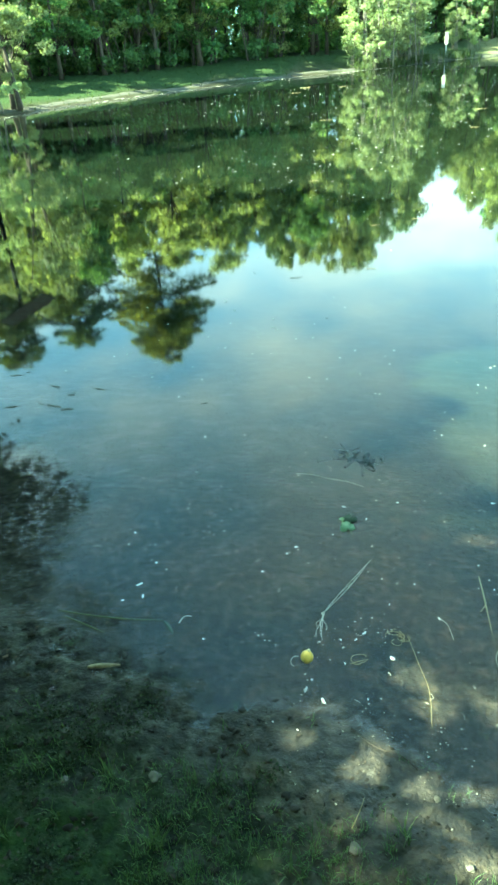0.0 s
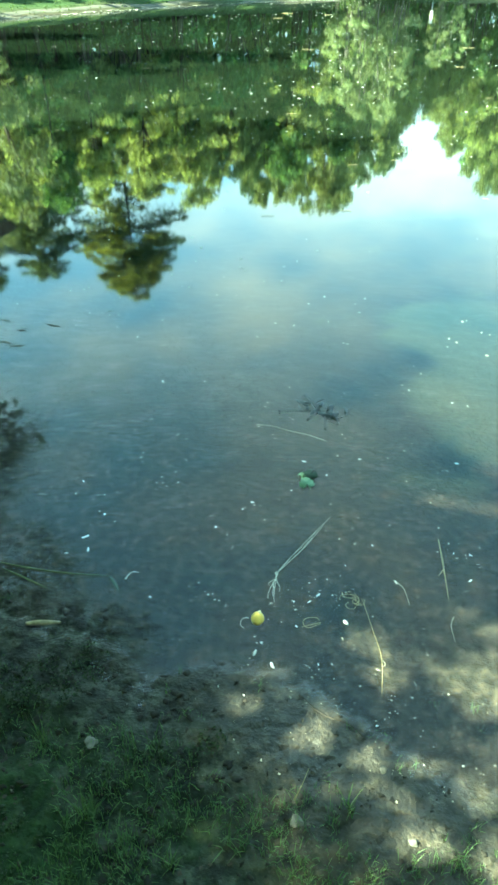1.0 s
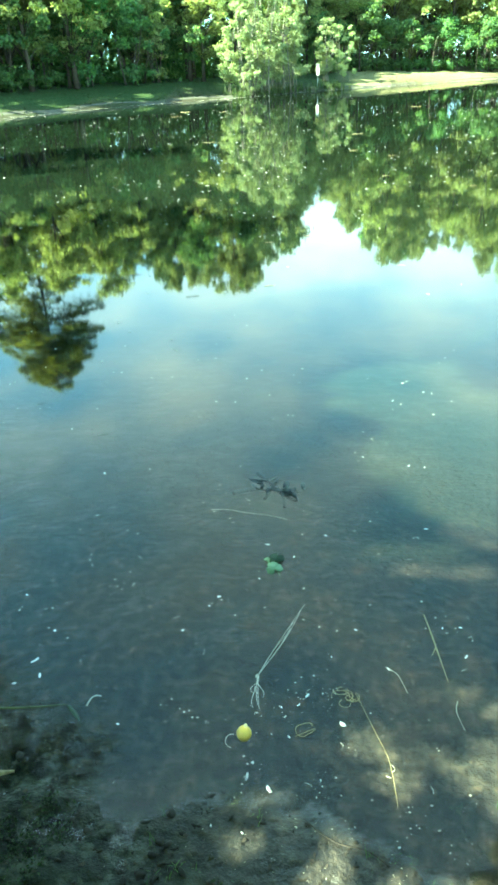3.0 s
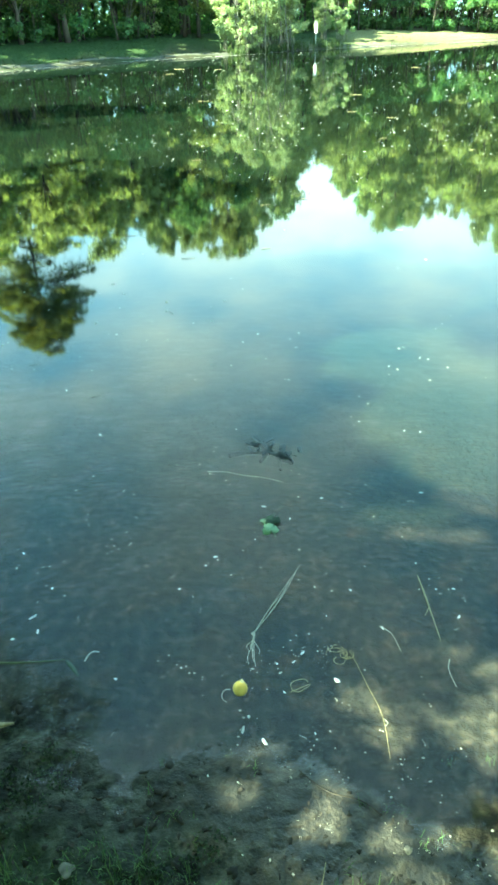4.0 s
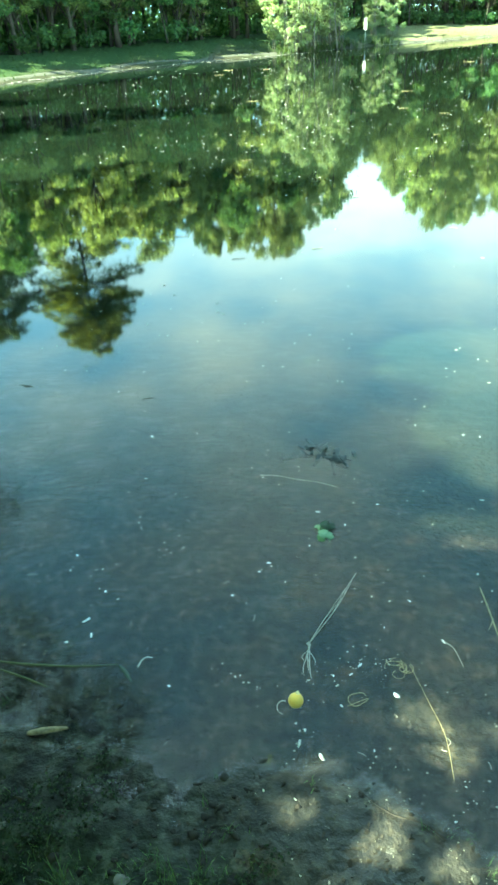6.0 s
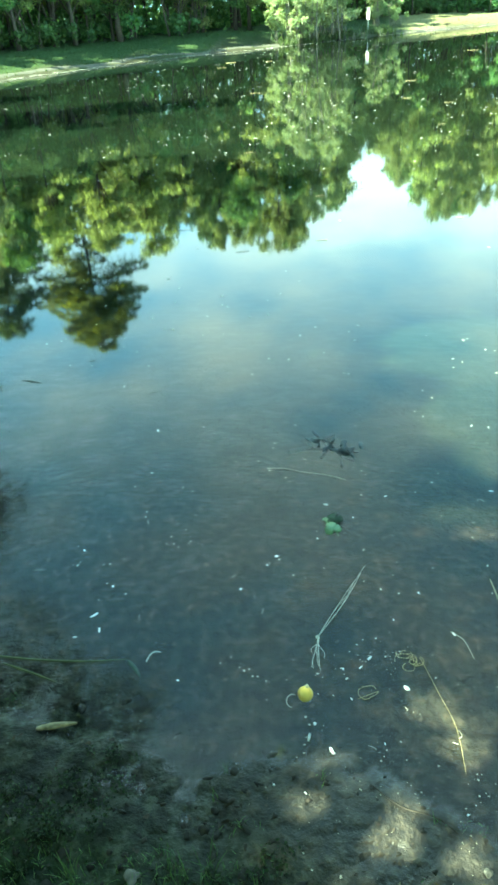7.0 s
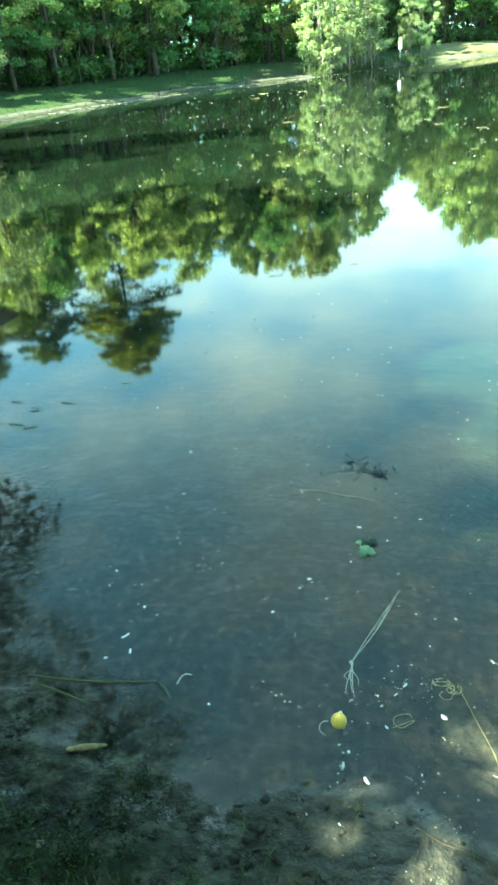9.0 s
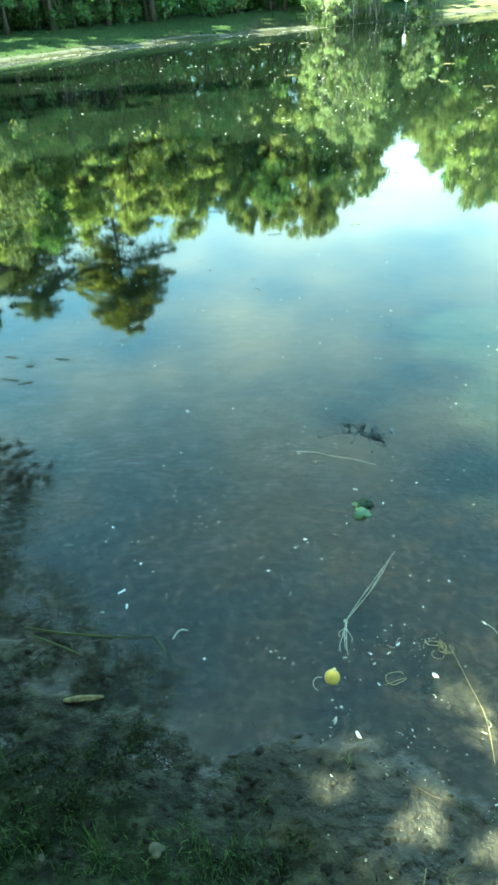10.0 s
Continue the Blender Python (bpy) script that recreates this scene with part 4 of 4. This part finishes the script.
sunken = lying("sunken_branch", [stalk([(0.085, 2.626, -0.012), (0.12, 2.56, -0.008), (0.182, 2.446, -0.006), (0.19, 2.36, -0.012)], 0.010, 0.007),
                        stalk([(0.044, 2.491, -0.010), (0.12, 2.48, -0.006), (0.2, 2.47, -0.004), (0.262, 2.452, -0.006)], 0.009, 0.004),
                        stalk([(0.12, 2.56, -0.008), (0.17, 2.60, -0.010)], 0.011, 0.006), stalk([(0.15, 2.50, -0.006), (0.11, 2.42, -0.010)], 0.014, 0.007),
                        stalk([(0.185, 2.44, -0.006), (0.24, 2.40, -0.010)], 0.013, 0.006), stalk([(-0.02, 2.47, -0.010), (0.05, 2.49, -0.008)], 0.012, 0.010)], SKYTINT_WOOD, "dark forked branch with sodden leaves at the water surface", "branch")
r = np.random.default_rng(44)
for k in range(16):
    u, v = r.uniform(-1, 1), r.normal() * 0.028
    x, y = 0.155 + 0.105 * u + 0.3 * v, 2.49 - 0.055 * u + v
    a, half, wide = r.uniform(0, 360), r.uniform(0.022, 0.040), r.uniform(0.007, 0.013)
    rim = [(half * math.cos(t), wide * math.sin(t) * (1 - 0.35 * math.cos(t)), 0.004 * math.cos(2 * t)) for t in np.linspace(0, 6.283, 12, endpoint=False)]
    low = [(p[0] * 0.95, p[1] * 0.9, p[2] - 0.0012) for p in rim]
    leaf = child("leaf", mesh_of("leaf", rim + low, [list(range(12)), list(range(23, 11, -1))] + [[q, 12 + q, 12 + (q + 1) % 12, (q + 1) % 12] for q in range(12)], SKYTINT_LEAF, True), sunken)
    leaf.matrix_basis = pose(x - sunken.location.x, y - sunken.location.y, 0.0005 + 0.002 * r.uniform() - sunken.location.z, r.uniform(-4, 4), r.uniform(-4, 4), a)
lying("reed", [flat_stalk(lay([(-0.83, 1.43), (-0.70, 1.417), (-0.569, 1.414), (-0.451, 1.422)], 0.003), 0.0042)], REED, "long green reed blade floating near the bank", "reed", "reed blades in the shallows")
lying("reed", [flat_stalk(lay([(-0.80, 1.405), (-0.71, 1.375), (-0.628, 1.344)], 0.003), 0.0036)], REED, "short green reed blade beside a longer one", "reed", "reed blades in the shallows")
lying("willow_leaf", [flat_stalk(lay([(-0.447, 1.418), (-0.424, 1.395), (-0.403, 1.366)], 0.003), 0.006)], LEAFUNDER, "narrow dark green leaf floating on the water", "leaf")
lying("curled_husk", [stalk(lay([(-0.395, 1.415), (-0.388, 1.438), (-0.376, 1.449), (-0.360, 1.447)], 0.003), 0.0026, 0.0014)], ROOT, "pale curled husk floating on the water", "husk")
lying("curled_husk", [stalk(lay([(0.008 + 0.016 * math.cos(a), 1.318 + 0.02 * math.sin(a) - 0.02) for a in np.linspace(1.2, 4.6, 6)], 0.001), 0.0014, 0.0007)], ROOT, "pale curled husk sunk beside the float", "husk")
lying("bark_chip", [flat_stalk(lay([(-0.635, 1.203), (-0.59, 1.214), (-0.535, 1.222)], 0.004), 0.010)], CHIP, "tan bark chip stranded in the shallows", "bark chip")
lying("mud_twig", [stalk(lay([(0.18, 1.085), (0.215, 1.05), (0.256, 1.025), (0.317, 1.009), (0.357, 0.977)], 0.005), 0.0012, 0.0022)], TWIG, "dark bent twig on the wet mud", "twig")
lying("grass_ring", [stalk(lay([(0.199 + (0.021 + 0.004 * math.sin(2.3 * a)) * math.cos(a), 1.328 + (0.022 + 0.006 * math.cos(1.7 * a)) * math.sin(a)) for a in np.linspace(0.3, 6.3, 12)] + [(0.172, 1.305)], 0.002), 0.0011, 0.0009)], STRAW, "thin loop of dead grass on the water", "grass")
lying("straw", [stalk(lay([(0.195, 0.79), (0.21, 0.827), (0.222, 0.87)], 0.012), 0.0016, 0.0008)], STRAW, "short dry straw sticking out of the mud", "straw")


def tuft():
    r = np.random.default_rng(8)
    pieces = []
    for k in range(11):
        a, b, rad = r.uniform(0, 6.28), r.uniform(1.5, 4.5), r.uniform(0.012, 0.026)
        cx, cy = 0.317 + r.normal() * 0.010, 1.428 + r.normal() * 0.010
        pieces.append(stalk([(cx + rad * math.cos(a + u * b), cy + 0.8 * rad * math.sin(a + u * b), 0.002 + 0.004 * r.uniform()) for u in np.linspace(0, 1, 5)], 0.0013, 0.0007, 4))
    lying("root_tuft", pieces, STRAW, "tangled yellow tuft of dead roots in the shallows", "roots")


tuft()


def lobed_leaf(name, mat, x, y, size, yaw, label, tilt=0.0, seed=1):
    """A leaf with five toothed lobes, a little cupped, with its stalk."""
    r = np.random.default_rng(seed)
    thing = new(name)
    tagged(thing, label, "leaf", "green leaves on the water")
    thing.matrix_basis = pose(x, y, on_top(x, y, 0.004), tilt, 0, yaw)
    rim = []
    for a in np.linspace(0, 2 * math.pi, 40, endpoint=False):
        lobe = 0.62 + 0.38 * abs(math.cos(1.5 * (a - math.pi / 2))) ** 0.9 + 0.05 * math.sin(11 * a) + 0.05 * math.sin(17 * a + seed)
        if abs(a - 1.5 * math.pi) < 0.25:
            lobe *= 0.45
        rim.append((size * lobe * math.cos(a), size * lobe * math.sin(a) * 1.05, 0.004 * math.sin(3 * a) + 0.12 * size * lobe))
    verts = [(0, 0, 0.0)] + rim + [(x0 * 0.98, y0 * 0.98, z0 - 0.0012) for x0, y0, z0 in rim] + [(0, 0, -0.0012)]
    n = len(rim)
    faces = [[0, 1 + k, 1 + (k + 1) % n] for k in range(n)] + [[2 * n + 1, 1 + n + (k + 1) % n, 1 + n + k] for k in range(n)]
    faces += [[1 + k, 1 + n + k, 1 + n + (k + 1) % n, 1 + (k + 1) % n] for k in range(n)]
    child("blade", mesh_of("blade", verts, faces, mat, True), thing)
    child("leafstalk", mesh_of("leafstalk", *stalk([(0, -size * 0.3, 0.001), (0.2 * size, -size * 0.9, 0.003), (0.15 * size, -size * 1.3, 0.001)], 0.0012, 0.0008, 4), mat, True), thing)


lobed_leaf("floating_leaf", LEAFTOP, 0.137, 1.972, 0.031, 20, "bright green lobed leaf floating on the water", 4, 2)
lobed_leaf("floating_leaf", LEAFUNDER, 0.146, 2.020, 0.030, 150, "darker green leaf tucked behind a bright one", -10, 3)
lobed_leaf("floating_leaf", LEAFTOP, 0.118, 2.018, 0.014, 80, "small green leaf scrap floating on the water", 6, 4)


def pebble(x, y, size, seed, label, mat=STONE):
    bm = bmesh.new()
    bmesh.ops.create_icosphere(bm, subdivisions=3, radius=size)
    for v in bm.verts:
        v.co *= 1 + 0.6 * noise.noise(v.co / size * 1.1 + Vector((seed, 0, 0))) + 0.15 * noise.noise(v.co / size * 3.0)
        v.co.z *= 0.4
    me = bpy.data.meshes.new("stone")
    bm.to_mesh(me)
    bm.free()
    me.materials.append(mat)
    me.polygons.foreach_set("use_smooth", [True] * len(me.polygons))
    ob = new("stone", me)
    ob.location = (x, y, max(ground_at(x, y), -0.05) + size * 0.25)
    ob.rotation_euler = (0, 0, seed * 1.7)
    tagged(ob, label, "stone", "stones on the mud")


pebble(0.205, 0.745, 0.014, 1, "pale grey stone lying in the muddy grass")
pebble(-0.312, 0.862, 0.015, 2, "pale greenish stone lying in the muddy grass")
pebble(-0.548, 0.822, 0.010, 3, "small pale stone on the dark mud")
pebble(-0.60, 0.96, 0.009, 4, "small pale stone on the dark mud")
pebble(0.46, 0.74, 0.009, 5, "small pale stone on the dark mud")
pebble(0.40, 0.90, 0.008, 6, "small pale stone on the dark mud")

# petals near the bank, one by one
r = np.random.default_rng(9)


def flake(r, size, n=10):
    """A curled petal with a ragged rim with a little thickness."""
    a = (np.arange(n) + r.uniform(-0.35, 0.35, n)) * 6.283 / n
    rim = [(size * r.uniform(0.45, 1.2) * math.cos(t), size * 0.75 * r.uniform(0.45, 1.2) * math.sin(t), size * r.uniform(0.0, 0.35)) for t in a]
    low = [(x * 0.9, y * 0.9, z - size * 0.18) for x, y, z in rim]
    return rim + low, [list(range(n)), list(range(2 * n - 1, n - 1, -1))] + [[k, n + k, n + (k + 1) % n, (k + 1) % n] for k in range(n)]


SHAPES = [mesh_of("petal", *flake(r, 1.0), PETAL, True) for _ in range(6)]
NEAR = [(-0.585, 1.584), (-0.556, 1.526), (-0.621, 1.5), (-0.696, 1.872), (-0.557, 1.704), (-0.55, 2.321), (-0.826, 3.062), (0.783, 3.262), (0.96, 3.357), (0.552, 2.711),
        (0.736, 2.626), (0.8, 2.61), (0.707, 2.176), (0.334, 2.153), (-0.078, 1.798), (-0.048, 1.839), (-0.154, 1.692), (0.214, 1.434), (0.188, 1.404), (0.141, 1.398),
        (0.301, 1.339), (0.157, 1.306), (0.063, 1.234), (0.102, 1.163), (0.049, 1.197), (0.228, 1.183), (0.379, 1.676), (0.294, 1.571), (0.699, 1.674), (0.644, 1.674),
        (0.685, 1.559), (0.452, 1.52), (-0.299, 1.356), (0.387, 1.02), (-0.033, 1.071), (0.039, 1.053), (0.118, 2.108), (0.21, 2.034), (0.085, 1.925), (-0.583, 2.64), (-0.387, 2.66)]
LARGE = {0: 0.011, 1: 0.010, 20: 0.0105, 23: 0.010, 24: 0.011, 17: 0.009, 12: 0.008, 31: 0.008, 36: 0.009}
for k, (x, y) in enumerate(NEAR):
    ob = new("petal", SHAPES[k % 6])
    size = 1.0 * LARGE.get(k, r.uniform(0.0042, 0.0068))
    ob.matrix_basis = pose(x, y, on_top(x, y, 0.001), 0, 0, r.uniform(0, 360)) @ Matrix.Diagonal((size * r.uniform(0.9, 1.25), size * r.uniform(0.45, 0.95), size, 1))
    tagged(ob, "small white petal floating on the pond" if k in LARGE else "tiny white petal scrap floating on the pond", "petal", "petals near the bank")


def scatter(name, spots, sizes, mat, label, category, flat=1.0):
    pieces = []
    for (x, y, z), size in zip(spots, sizes):
        v, f = flake(r, size, 5 if y > 6 else 9)
        a = r.uniform(0, 6.28)
        c, s_ = math.cos(a), math.sin(a)
        pieces.append(([(x + c * p[0] - s_ * p[1], y + s_ * p[0] + c * p[1], z + p[2] * flat) for p in v], f))
    ob = new(name, mesh_of(name, *joined_fast(pieces), mat))
    return tagged(ob, label, category, kind="stuff")


def joined_fast(pieces):
    verts, faces, n = [], [], 0
    for v, f in pieces:
        faces.extend([[i + n for i in face] for face in f])
        verts.extend(v)
        n += len(v)
    return verts, faces


# bits adrift over the whole pond, thicker towards the far bank
spots, sizes = [], []
while len(spots) < 1300:
    y = 3.0 * (17 ** r.uniform(0, 1))
    x = r.uniform(-0.42, 0.40) * y + r.normal() * 0.3
    if sampled(shore_d, x, y) < -0.2 and (0.5 + 0.5 * waves(np.array([x]), np.array([y]), 12, 0.8)[0]) > r.uniform(-0.3, 1.0) and (y > 8 or r.uniform() < 0.25):
        spots.append((x, y, 0.001))
        sizes.append(min(0.045, (0.0013 * y + 0.002) * r.uniform(0.3, 1.5)))
scatter("drifting_bits", spots, sizes, FLUFF, "white petals and seed fluff drifting on the pond", "debris", 0.5)
spots, sizes = [], []
for k in range(len(edge) - 1):
    for _ in range(26):
        p = edge[k] + (edge[k + 1] - edge[k]) * r.uniform() - out[k] * abs(r.normal()) * 0.5
        spots.append((p[0], p[1], 0.002))
        sizes.append(r.uniform(0.015, 0.05))
scatter("shore_scum", spots, sizes, FLUFF, "line of washed-up petals along the far shore", "debris", 0.5)
# catkins and dead stems adrift farther out
pieces = []
while len(pieces) < 22:
    y = 5.0 * (7 ** r.uniform(0, 1))
    x, a, half = r.uniform(-0.42, 0.36) * y, r.uniform(-0.35, 0.35), (0.015 + 0.0065 * y) * r.uniform(0.5, 1.2)
    if sampled(shore_d, x, y) < -1:
        c, d = math.cos(a) * half, math.sin(a) * half
        pieces.append(stalk([(x - c, y - d, 0.003), (x, y + r.normal() * 0.1 * half, 0.005), (x + c, y + d, 0.003)], 0.0009 + 0.00018 * y, 0.0006 + 0.00014 * y, 4))
tagged(new("drifting_stems", mesh_of("drifting_stems", *joined(pieces), STRAW, True)), "pale catkins and dead stems adrift on the pond", "debris", kind="stuff")
# slim scraps of husk and root over the shallows
pieces = []
while len(pieces) < 26:
    x, y, a, half = r.uniform(-0.7, 0.75), 1.15 + 1.5 * r.uniform() ** 1.3, r.uniform(0, 3.14), r.uniform(0.004, 0.011)
    if sampled(shore_d, x, y) < -0.03:
        c, d = math.cos(a) * half, math.sin(a) * half
        pieces.append(stalk([(x - c, y - d, 0.0015), (x + r.normal() * 0.4 * half, y + r.normal() * 0.4 * half, 0.002), (x + c, y + d, 0.0015)], 0.0010 * r.uniform(0.6, 1.2), 0.0005, 4))
tagged(new("husk_scraps", mesh_of("husk_scraps", *joined(pieces), ROOT, True)), "pale slim scraps of husk and root on the water", "debris", kind="stuff")
# dark leaf scraps on the surface
for x, y in [(-1.434, 2.87), (-1.721, 2.911), (-1.462, 3.095), (-1.864, 3.353), (-0.825, 1.776), (-0.665, 2.993), (-1.066, 3.36), (-1.60, 2.95), (-1.95, 3.10)]:
    ob = new("dead_leaf", mesh_of("dead_leaf", *flake(r, 1.0, 12), SODDEN, True))
    ob.matrix_basis = pose(x, y, 0.001, 0, 0, r.uniform(-25, 25)) @ Matrix.Diagonal((r.uniform(0.014, 0.034), r.uniform(0.005, 0.010), 0.003, 1))
    tagged(ob, "sodden dark dead leaf floating on the pond", "leaf", "dead leaves on the pond")
for x, y in [(-1.41, 2.89), (-1.60, 3.165), (-1.75, 2.90), (-1.32, 3.14), (-1.46, 3.06), (-1.92, 3.31), (-1.50, 2.92)]:
    ob = new("dead_leaf", mesh_of("dead_leaf", *flake(r, 1.0, 14), SODDEN, True))
    ob.matrix_basis = pose(x, y, 0.0005, 0, 0, r.uniform(-20, 35)) @ Matrix.Diagonal((r.uniform(0.030, 0.062), r.uniform(0.012, 0.022), 0.002, 1))
    tagged(ob, "large sodden dead leaf at the pond's surface", "leaf", "dead leaves on the pond")
# pale bits in clusters over the shallows
spots, sizes = [], []
for cx, cy, n, w in ((0.19, 1.41, 34, 0.05), (0.10, 1.36, 14, 0.05), (-0.03, 1.82, 14, 0.03), (0.66, 1.67, 14, 0.04), (0.24, 1.18, 10, 0.03), (-0.45, 1.95, 16, 0.08), (0.06, 1.21, 10, 0.03), (-0.15, 2.43, 12, 0.07),
                     (0.52, 2.75, 12, 0.10), (0.28, 2.30, 10, 0.05), (0.1, 1.95, 40, 0.5), (0.3, 1.1, 40, 0.30), (0.36, 1.0, 46, 0.11), (0.52, 0.98, 30, 0.12), (-0.12, 1.36, 18, 0.05), (-0.5, 1.6, 14, 0.2), (-0.45, 2.3, 16, 0.35), (0.35, 1.75, 40, 0.25), (0.36, 2.6, 30, 0.3), (0.30, 1.45, 26, 0.05), (-0.02, 2.35, 16, 0.05), (-0.62, 1.80, 14, 0.05), (-0.36, 1.87, 16, 0.04), (0.5, 1.15, 18, 0.12), (0.06, 1.06, 20, 0.10)):
    for _ in range(n):
        x, y = cx + r.normal() * w, cy + r.normal() * w * 0.8
        spots.append((x, y, on_top(x, y, 0.0005)))
        sizes.append(0.0012 + 0.0042 * r.uniform() ** 3.5)
scatter("shallows_bits", spots, sizes, ROOT, "pale scraps of petal and root over the shallows", "debris", 0.6)
# crumbs on the near mud
spots, sizes = [], []
for _ in range(300):
    x, y = r.uniform(-0.95, 0.95), r.uniform(0.6, 1.75)
    spots.append((x, y, ground_at(x, y) + 0.002))
    sizes.append(0.0010 + 0.0036 * r.uniform() ** 3)
scatter("mud_crumbs", spots, sizes, STONE, "tiny pale shell and grit crumbs on the mud", "debris")
spots, sizes = [], []
for _ in range(1200):
    x, y = r.uniform(-0.95, 0.75), r.uniform(0.55, 1.45)
    if r.uniform() > 0.95 - 0.6 * max(0, x):
        continue
    spots.append((x, y, ground_at(x, y) + 0.002))
    sizes.append(0.0015 + 0.006 * r.uniform() ** 2.5)
scatter("leaf_litter", spots, sizes, TWIG, "dark rotting leaf scraps on the wet mud", "leaf litter", 0.6)

# lumps of wet mud on the bank
CLOD = speckled("mud_clod", (0.004, 0.004, 0.003), (0.020, 0.018, 0.013), 45.0, 0.75, 0.6, 0.003)
ball = bmesh.new()
bmesh.ops.create_icosphere(ball, subdivisions=2, radius=1.0)
ball_v, ball_f = np.array([v.co[:] for v in ball.verts]), [[v.index for v in f.verts] for f in ball.faces]
ball.free()
pieces = []
while len(pieces) < 620:
    x, y = r.uniform(-1.05, 0.75), r.uniform(0.5, 1.35)
    away = sampled(shore_d, x, y)
    if away < -0.12 or waves(np.array([x]), np.array([y]), 41, 11.0)[0] < -0.3:
        continue
    size = 0.003 + 0.012 * r.uniform() ** 2.5 * (1 if x < 0.1 else 0.6)
    shape = ball_v * (1 + 0.48 * np.sin(ball_v @ r.normal(size=(3, 3)) * 2.2).sum(1, keepdims=True) / 1.7) * np.array([1, r.uniform(0.4, 0.9), r.uniform(0.3, 0.6)]) * size
    a = r.uniform(0, 6.28)
    turned = shape @ np.array([[math.cos(a), math.sin(a), 0], [-math.sin(a), math.cos(a), 0], [0, 0, 1]])
    pieces.append(([tuple(p) for p in turned + np.array([x, y, ground_at(x, y) - 0.12 * size])], ball_f))
tagged(new("mud_clods", mesh_of("mud_clods", *joined_fast(pieces), CLOD, True)), "small lumps of dark wet mud on the bank", "mud", kind="stuff")
# rotting scraps on the bed of the shallows
spots, sizes = [], []
for _ in range(420):
    x, y = r.uniform(-1.0, 1.1), r.uniform(1.15, 2.7)
    spots.append((x, y, ground_at(x, y) + 0.003))
    sizes.append(0.0025 + 0.011 * r.uniform() ** 2.5)
HUMUS = speckled("sunken_scraps", (0.008, 0.007, 0.005), (0.075, 0.058, 0.036), 25.0, 0.8, 0.4, 0.002)
scatter("sunken_litter", spots, sizes, HUMUS, "brown rotting leaf scraps on the silty bed", "leaf litter", 0.5)


# ---- grass on the near bank ----
def grass(name, roots, low, high, wide, label, seed, mat=BLADE):
    r = np.random.default_rng(seed)
    verts, faces = [], []
    for x, y in roots:
        z = ground_at(x, y) - 0.004
        for _ in range(int(r.integers(4, 10))):
            h, a, lean = r.uniform(low, high), r.uniform(0, 6.28), r.uniform(0.1, 0.9)
            bx, by = x + r.normal() * 0.008, y + r.normal() * 0.008
            c, s_ = math.cos(a), math.sin(a)
            w = wide * r.uniform(0.6, 1.2)
            i = len(verts)
            for t, k in ((0, 1.0), (0.45, 0.85), (0.8, 0.5)):
                d = lean * h * t * t
                px, py, pz = bx + c * d, by + s_ * d, z + h * t * (1 - 0.3 * lean * t)
                verts += [(px - s_ * w * k, py + c * w * k, pz), (px + s_ * w * k, py - c * w * k, pz)]
            verts.append((bx + c * lean * h, by + s_ * lean * h, z + h * (1 - 0.3 * lean)))
            faces += [[i, i + 1, i + 3, i + 2], [i + 2, i + 3, i + 5, i + 4], [i + 4, i + 5, i + 6]]
    return tagged(new(name, mesh_of(name, verts, faces, mat)), label, "grass", kind="stuff")


r = np.random.default_rng(17)
roots = []
while len(roots) < 2300:
    x, y = r.uniform(-1.0, 0.75), r.uniform(0.35, 1.12)
    if r.uniform() < np.clip((0.97 - y) * 2.2 - 0.35 * max(0, x + 0.2), 0.02, 1) and waves(np.array([x]), np.array([y]), 21, 9.0)[0] > -0.1:
        roots.append((x, y))
grass("bank_grass", roots, 0.008, 0.040, 0.0009, "short sparse green grass on the muddy bank", 18)
tall_roots = [(-0.27, 0.70), (-0.25, 0.69), (0.06, 0.68), (0.09, 0.67), (-0.53, 0.72), (-0.16, 0.88), (-0.44, 0.86), (0.32, 0.79), (-0.62, 0.66), (-0.05, 0.62)]
grass("grass_tufts", tall_roots * 2, 0.035, 0.075, 0.0016, "taller grass tufts on the muddy bank", 19)

# low broad-leaved weeds in patches on the wet mud
r = np.random.default_rng(29)
spots = []
while len(spots) < 420:
    x, y = r.uniform(-1.05, 0.55), r.uniform(0.45, 1.3)
    if sampled(shore_d, x, y) > 0.01 and waves(np.array([x]), np.array([y]), 51, 10.0)[0] > 0.25 + 3.0 * max(0.0, x + 0.15):
        spots.append((x, y, ground_at(x, y) + 0.003))
WEED = leaf_material("weed_leaves", (0.006, 0.014, 0.005), (0.026, 0.048, 0.014), 0.2)
v, f = leaf_cloud(r, spots, 0.009, 7000, 0.0085, 1.2)
v[:, 2] = np.maximum(v[:, 2], 0.002)
tagged(new("bank_weed", mesh_of("bank_weed", v, f, WEED)), "low dark green weeds in patches on the mud", "weeds", kind="stuff")

r = np.random.default_rng(23)
roots = []
while len(roots) < 2200:
    k = int(r.integers(0, len(edge)))
    p = edge[k] + out[k] * (0.25 + 7 * r.uniform() ** 1.6) + r.normal(size=2) * 0.5
    if sampled(shore_d, *p) > 0.15:
        roots.append((p[0], p[1]))
grass("far_grass", roots, 0.03, 0.10, 0.016, "rough grass tufts on the far bank", 24, BANK_BLADE)
roots = [(x + r.normal() * 0.35, y + r.normal() * 0.3) for x, y in ((-0.6, 46.9), (0.3, 47.9), (1.0, 48.9), (1.8, 50.1), (2.6, 51.3), (3.6, 52.7), (5.2, 54.6), (6.3, 55.3)) for _ in range(26)]
grass("waterline_sedge", roots, 0.2, 0.75, 0.016, "pale green sedge at the foot of the willows", 25, BANK_BLADE)
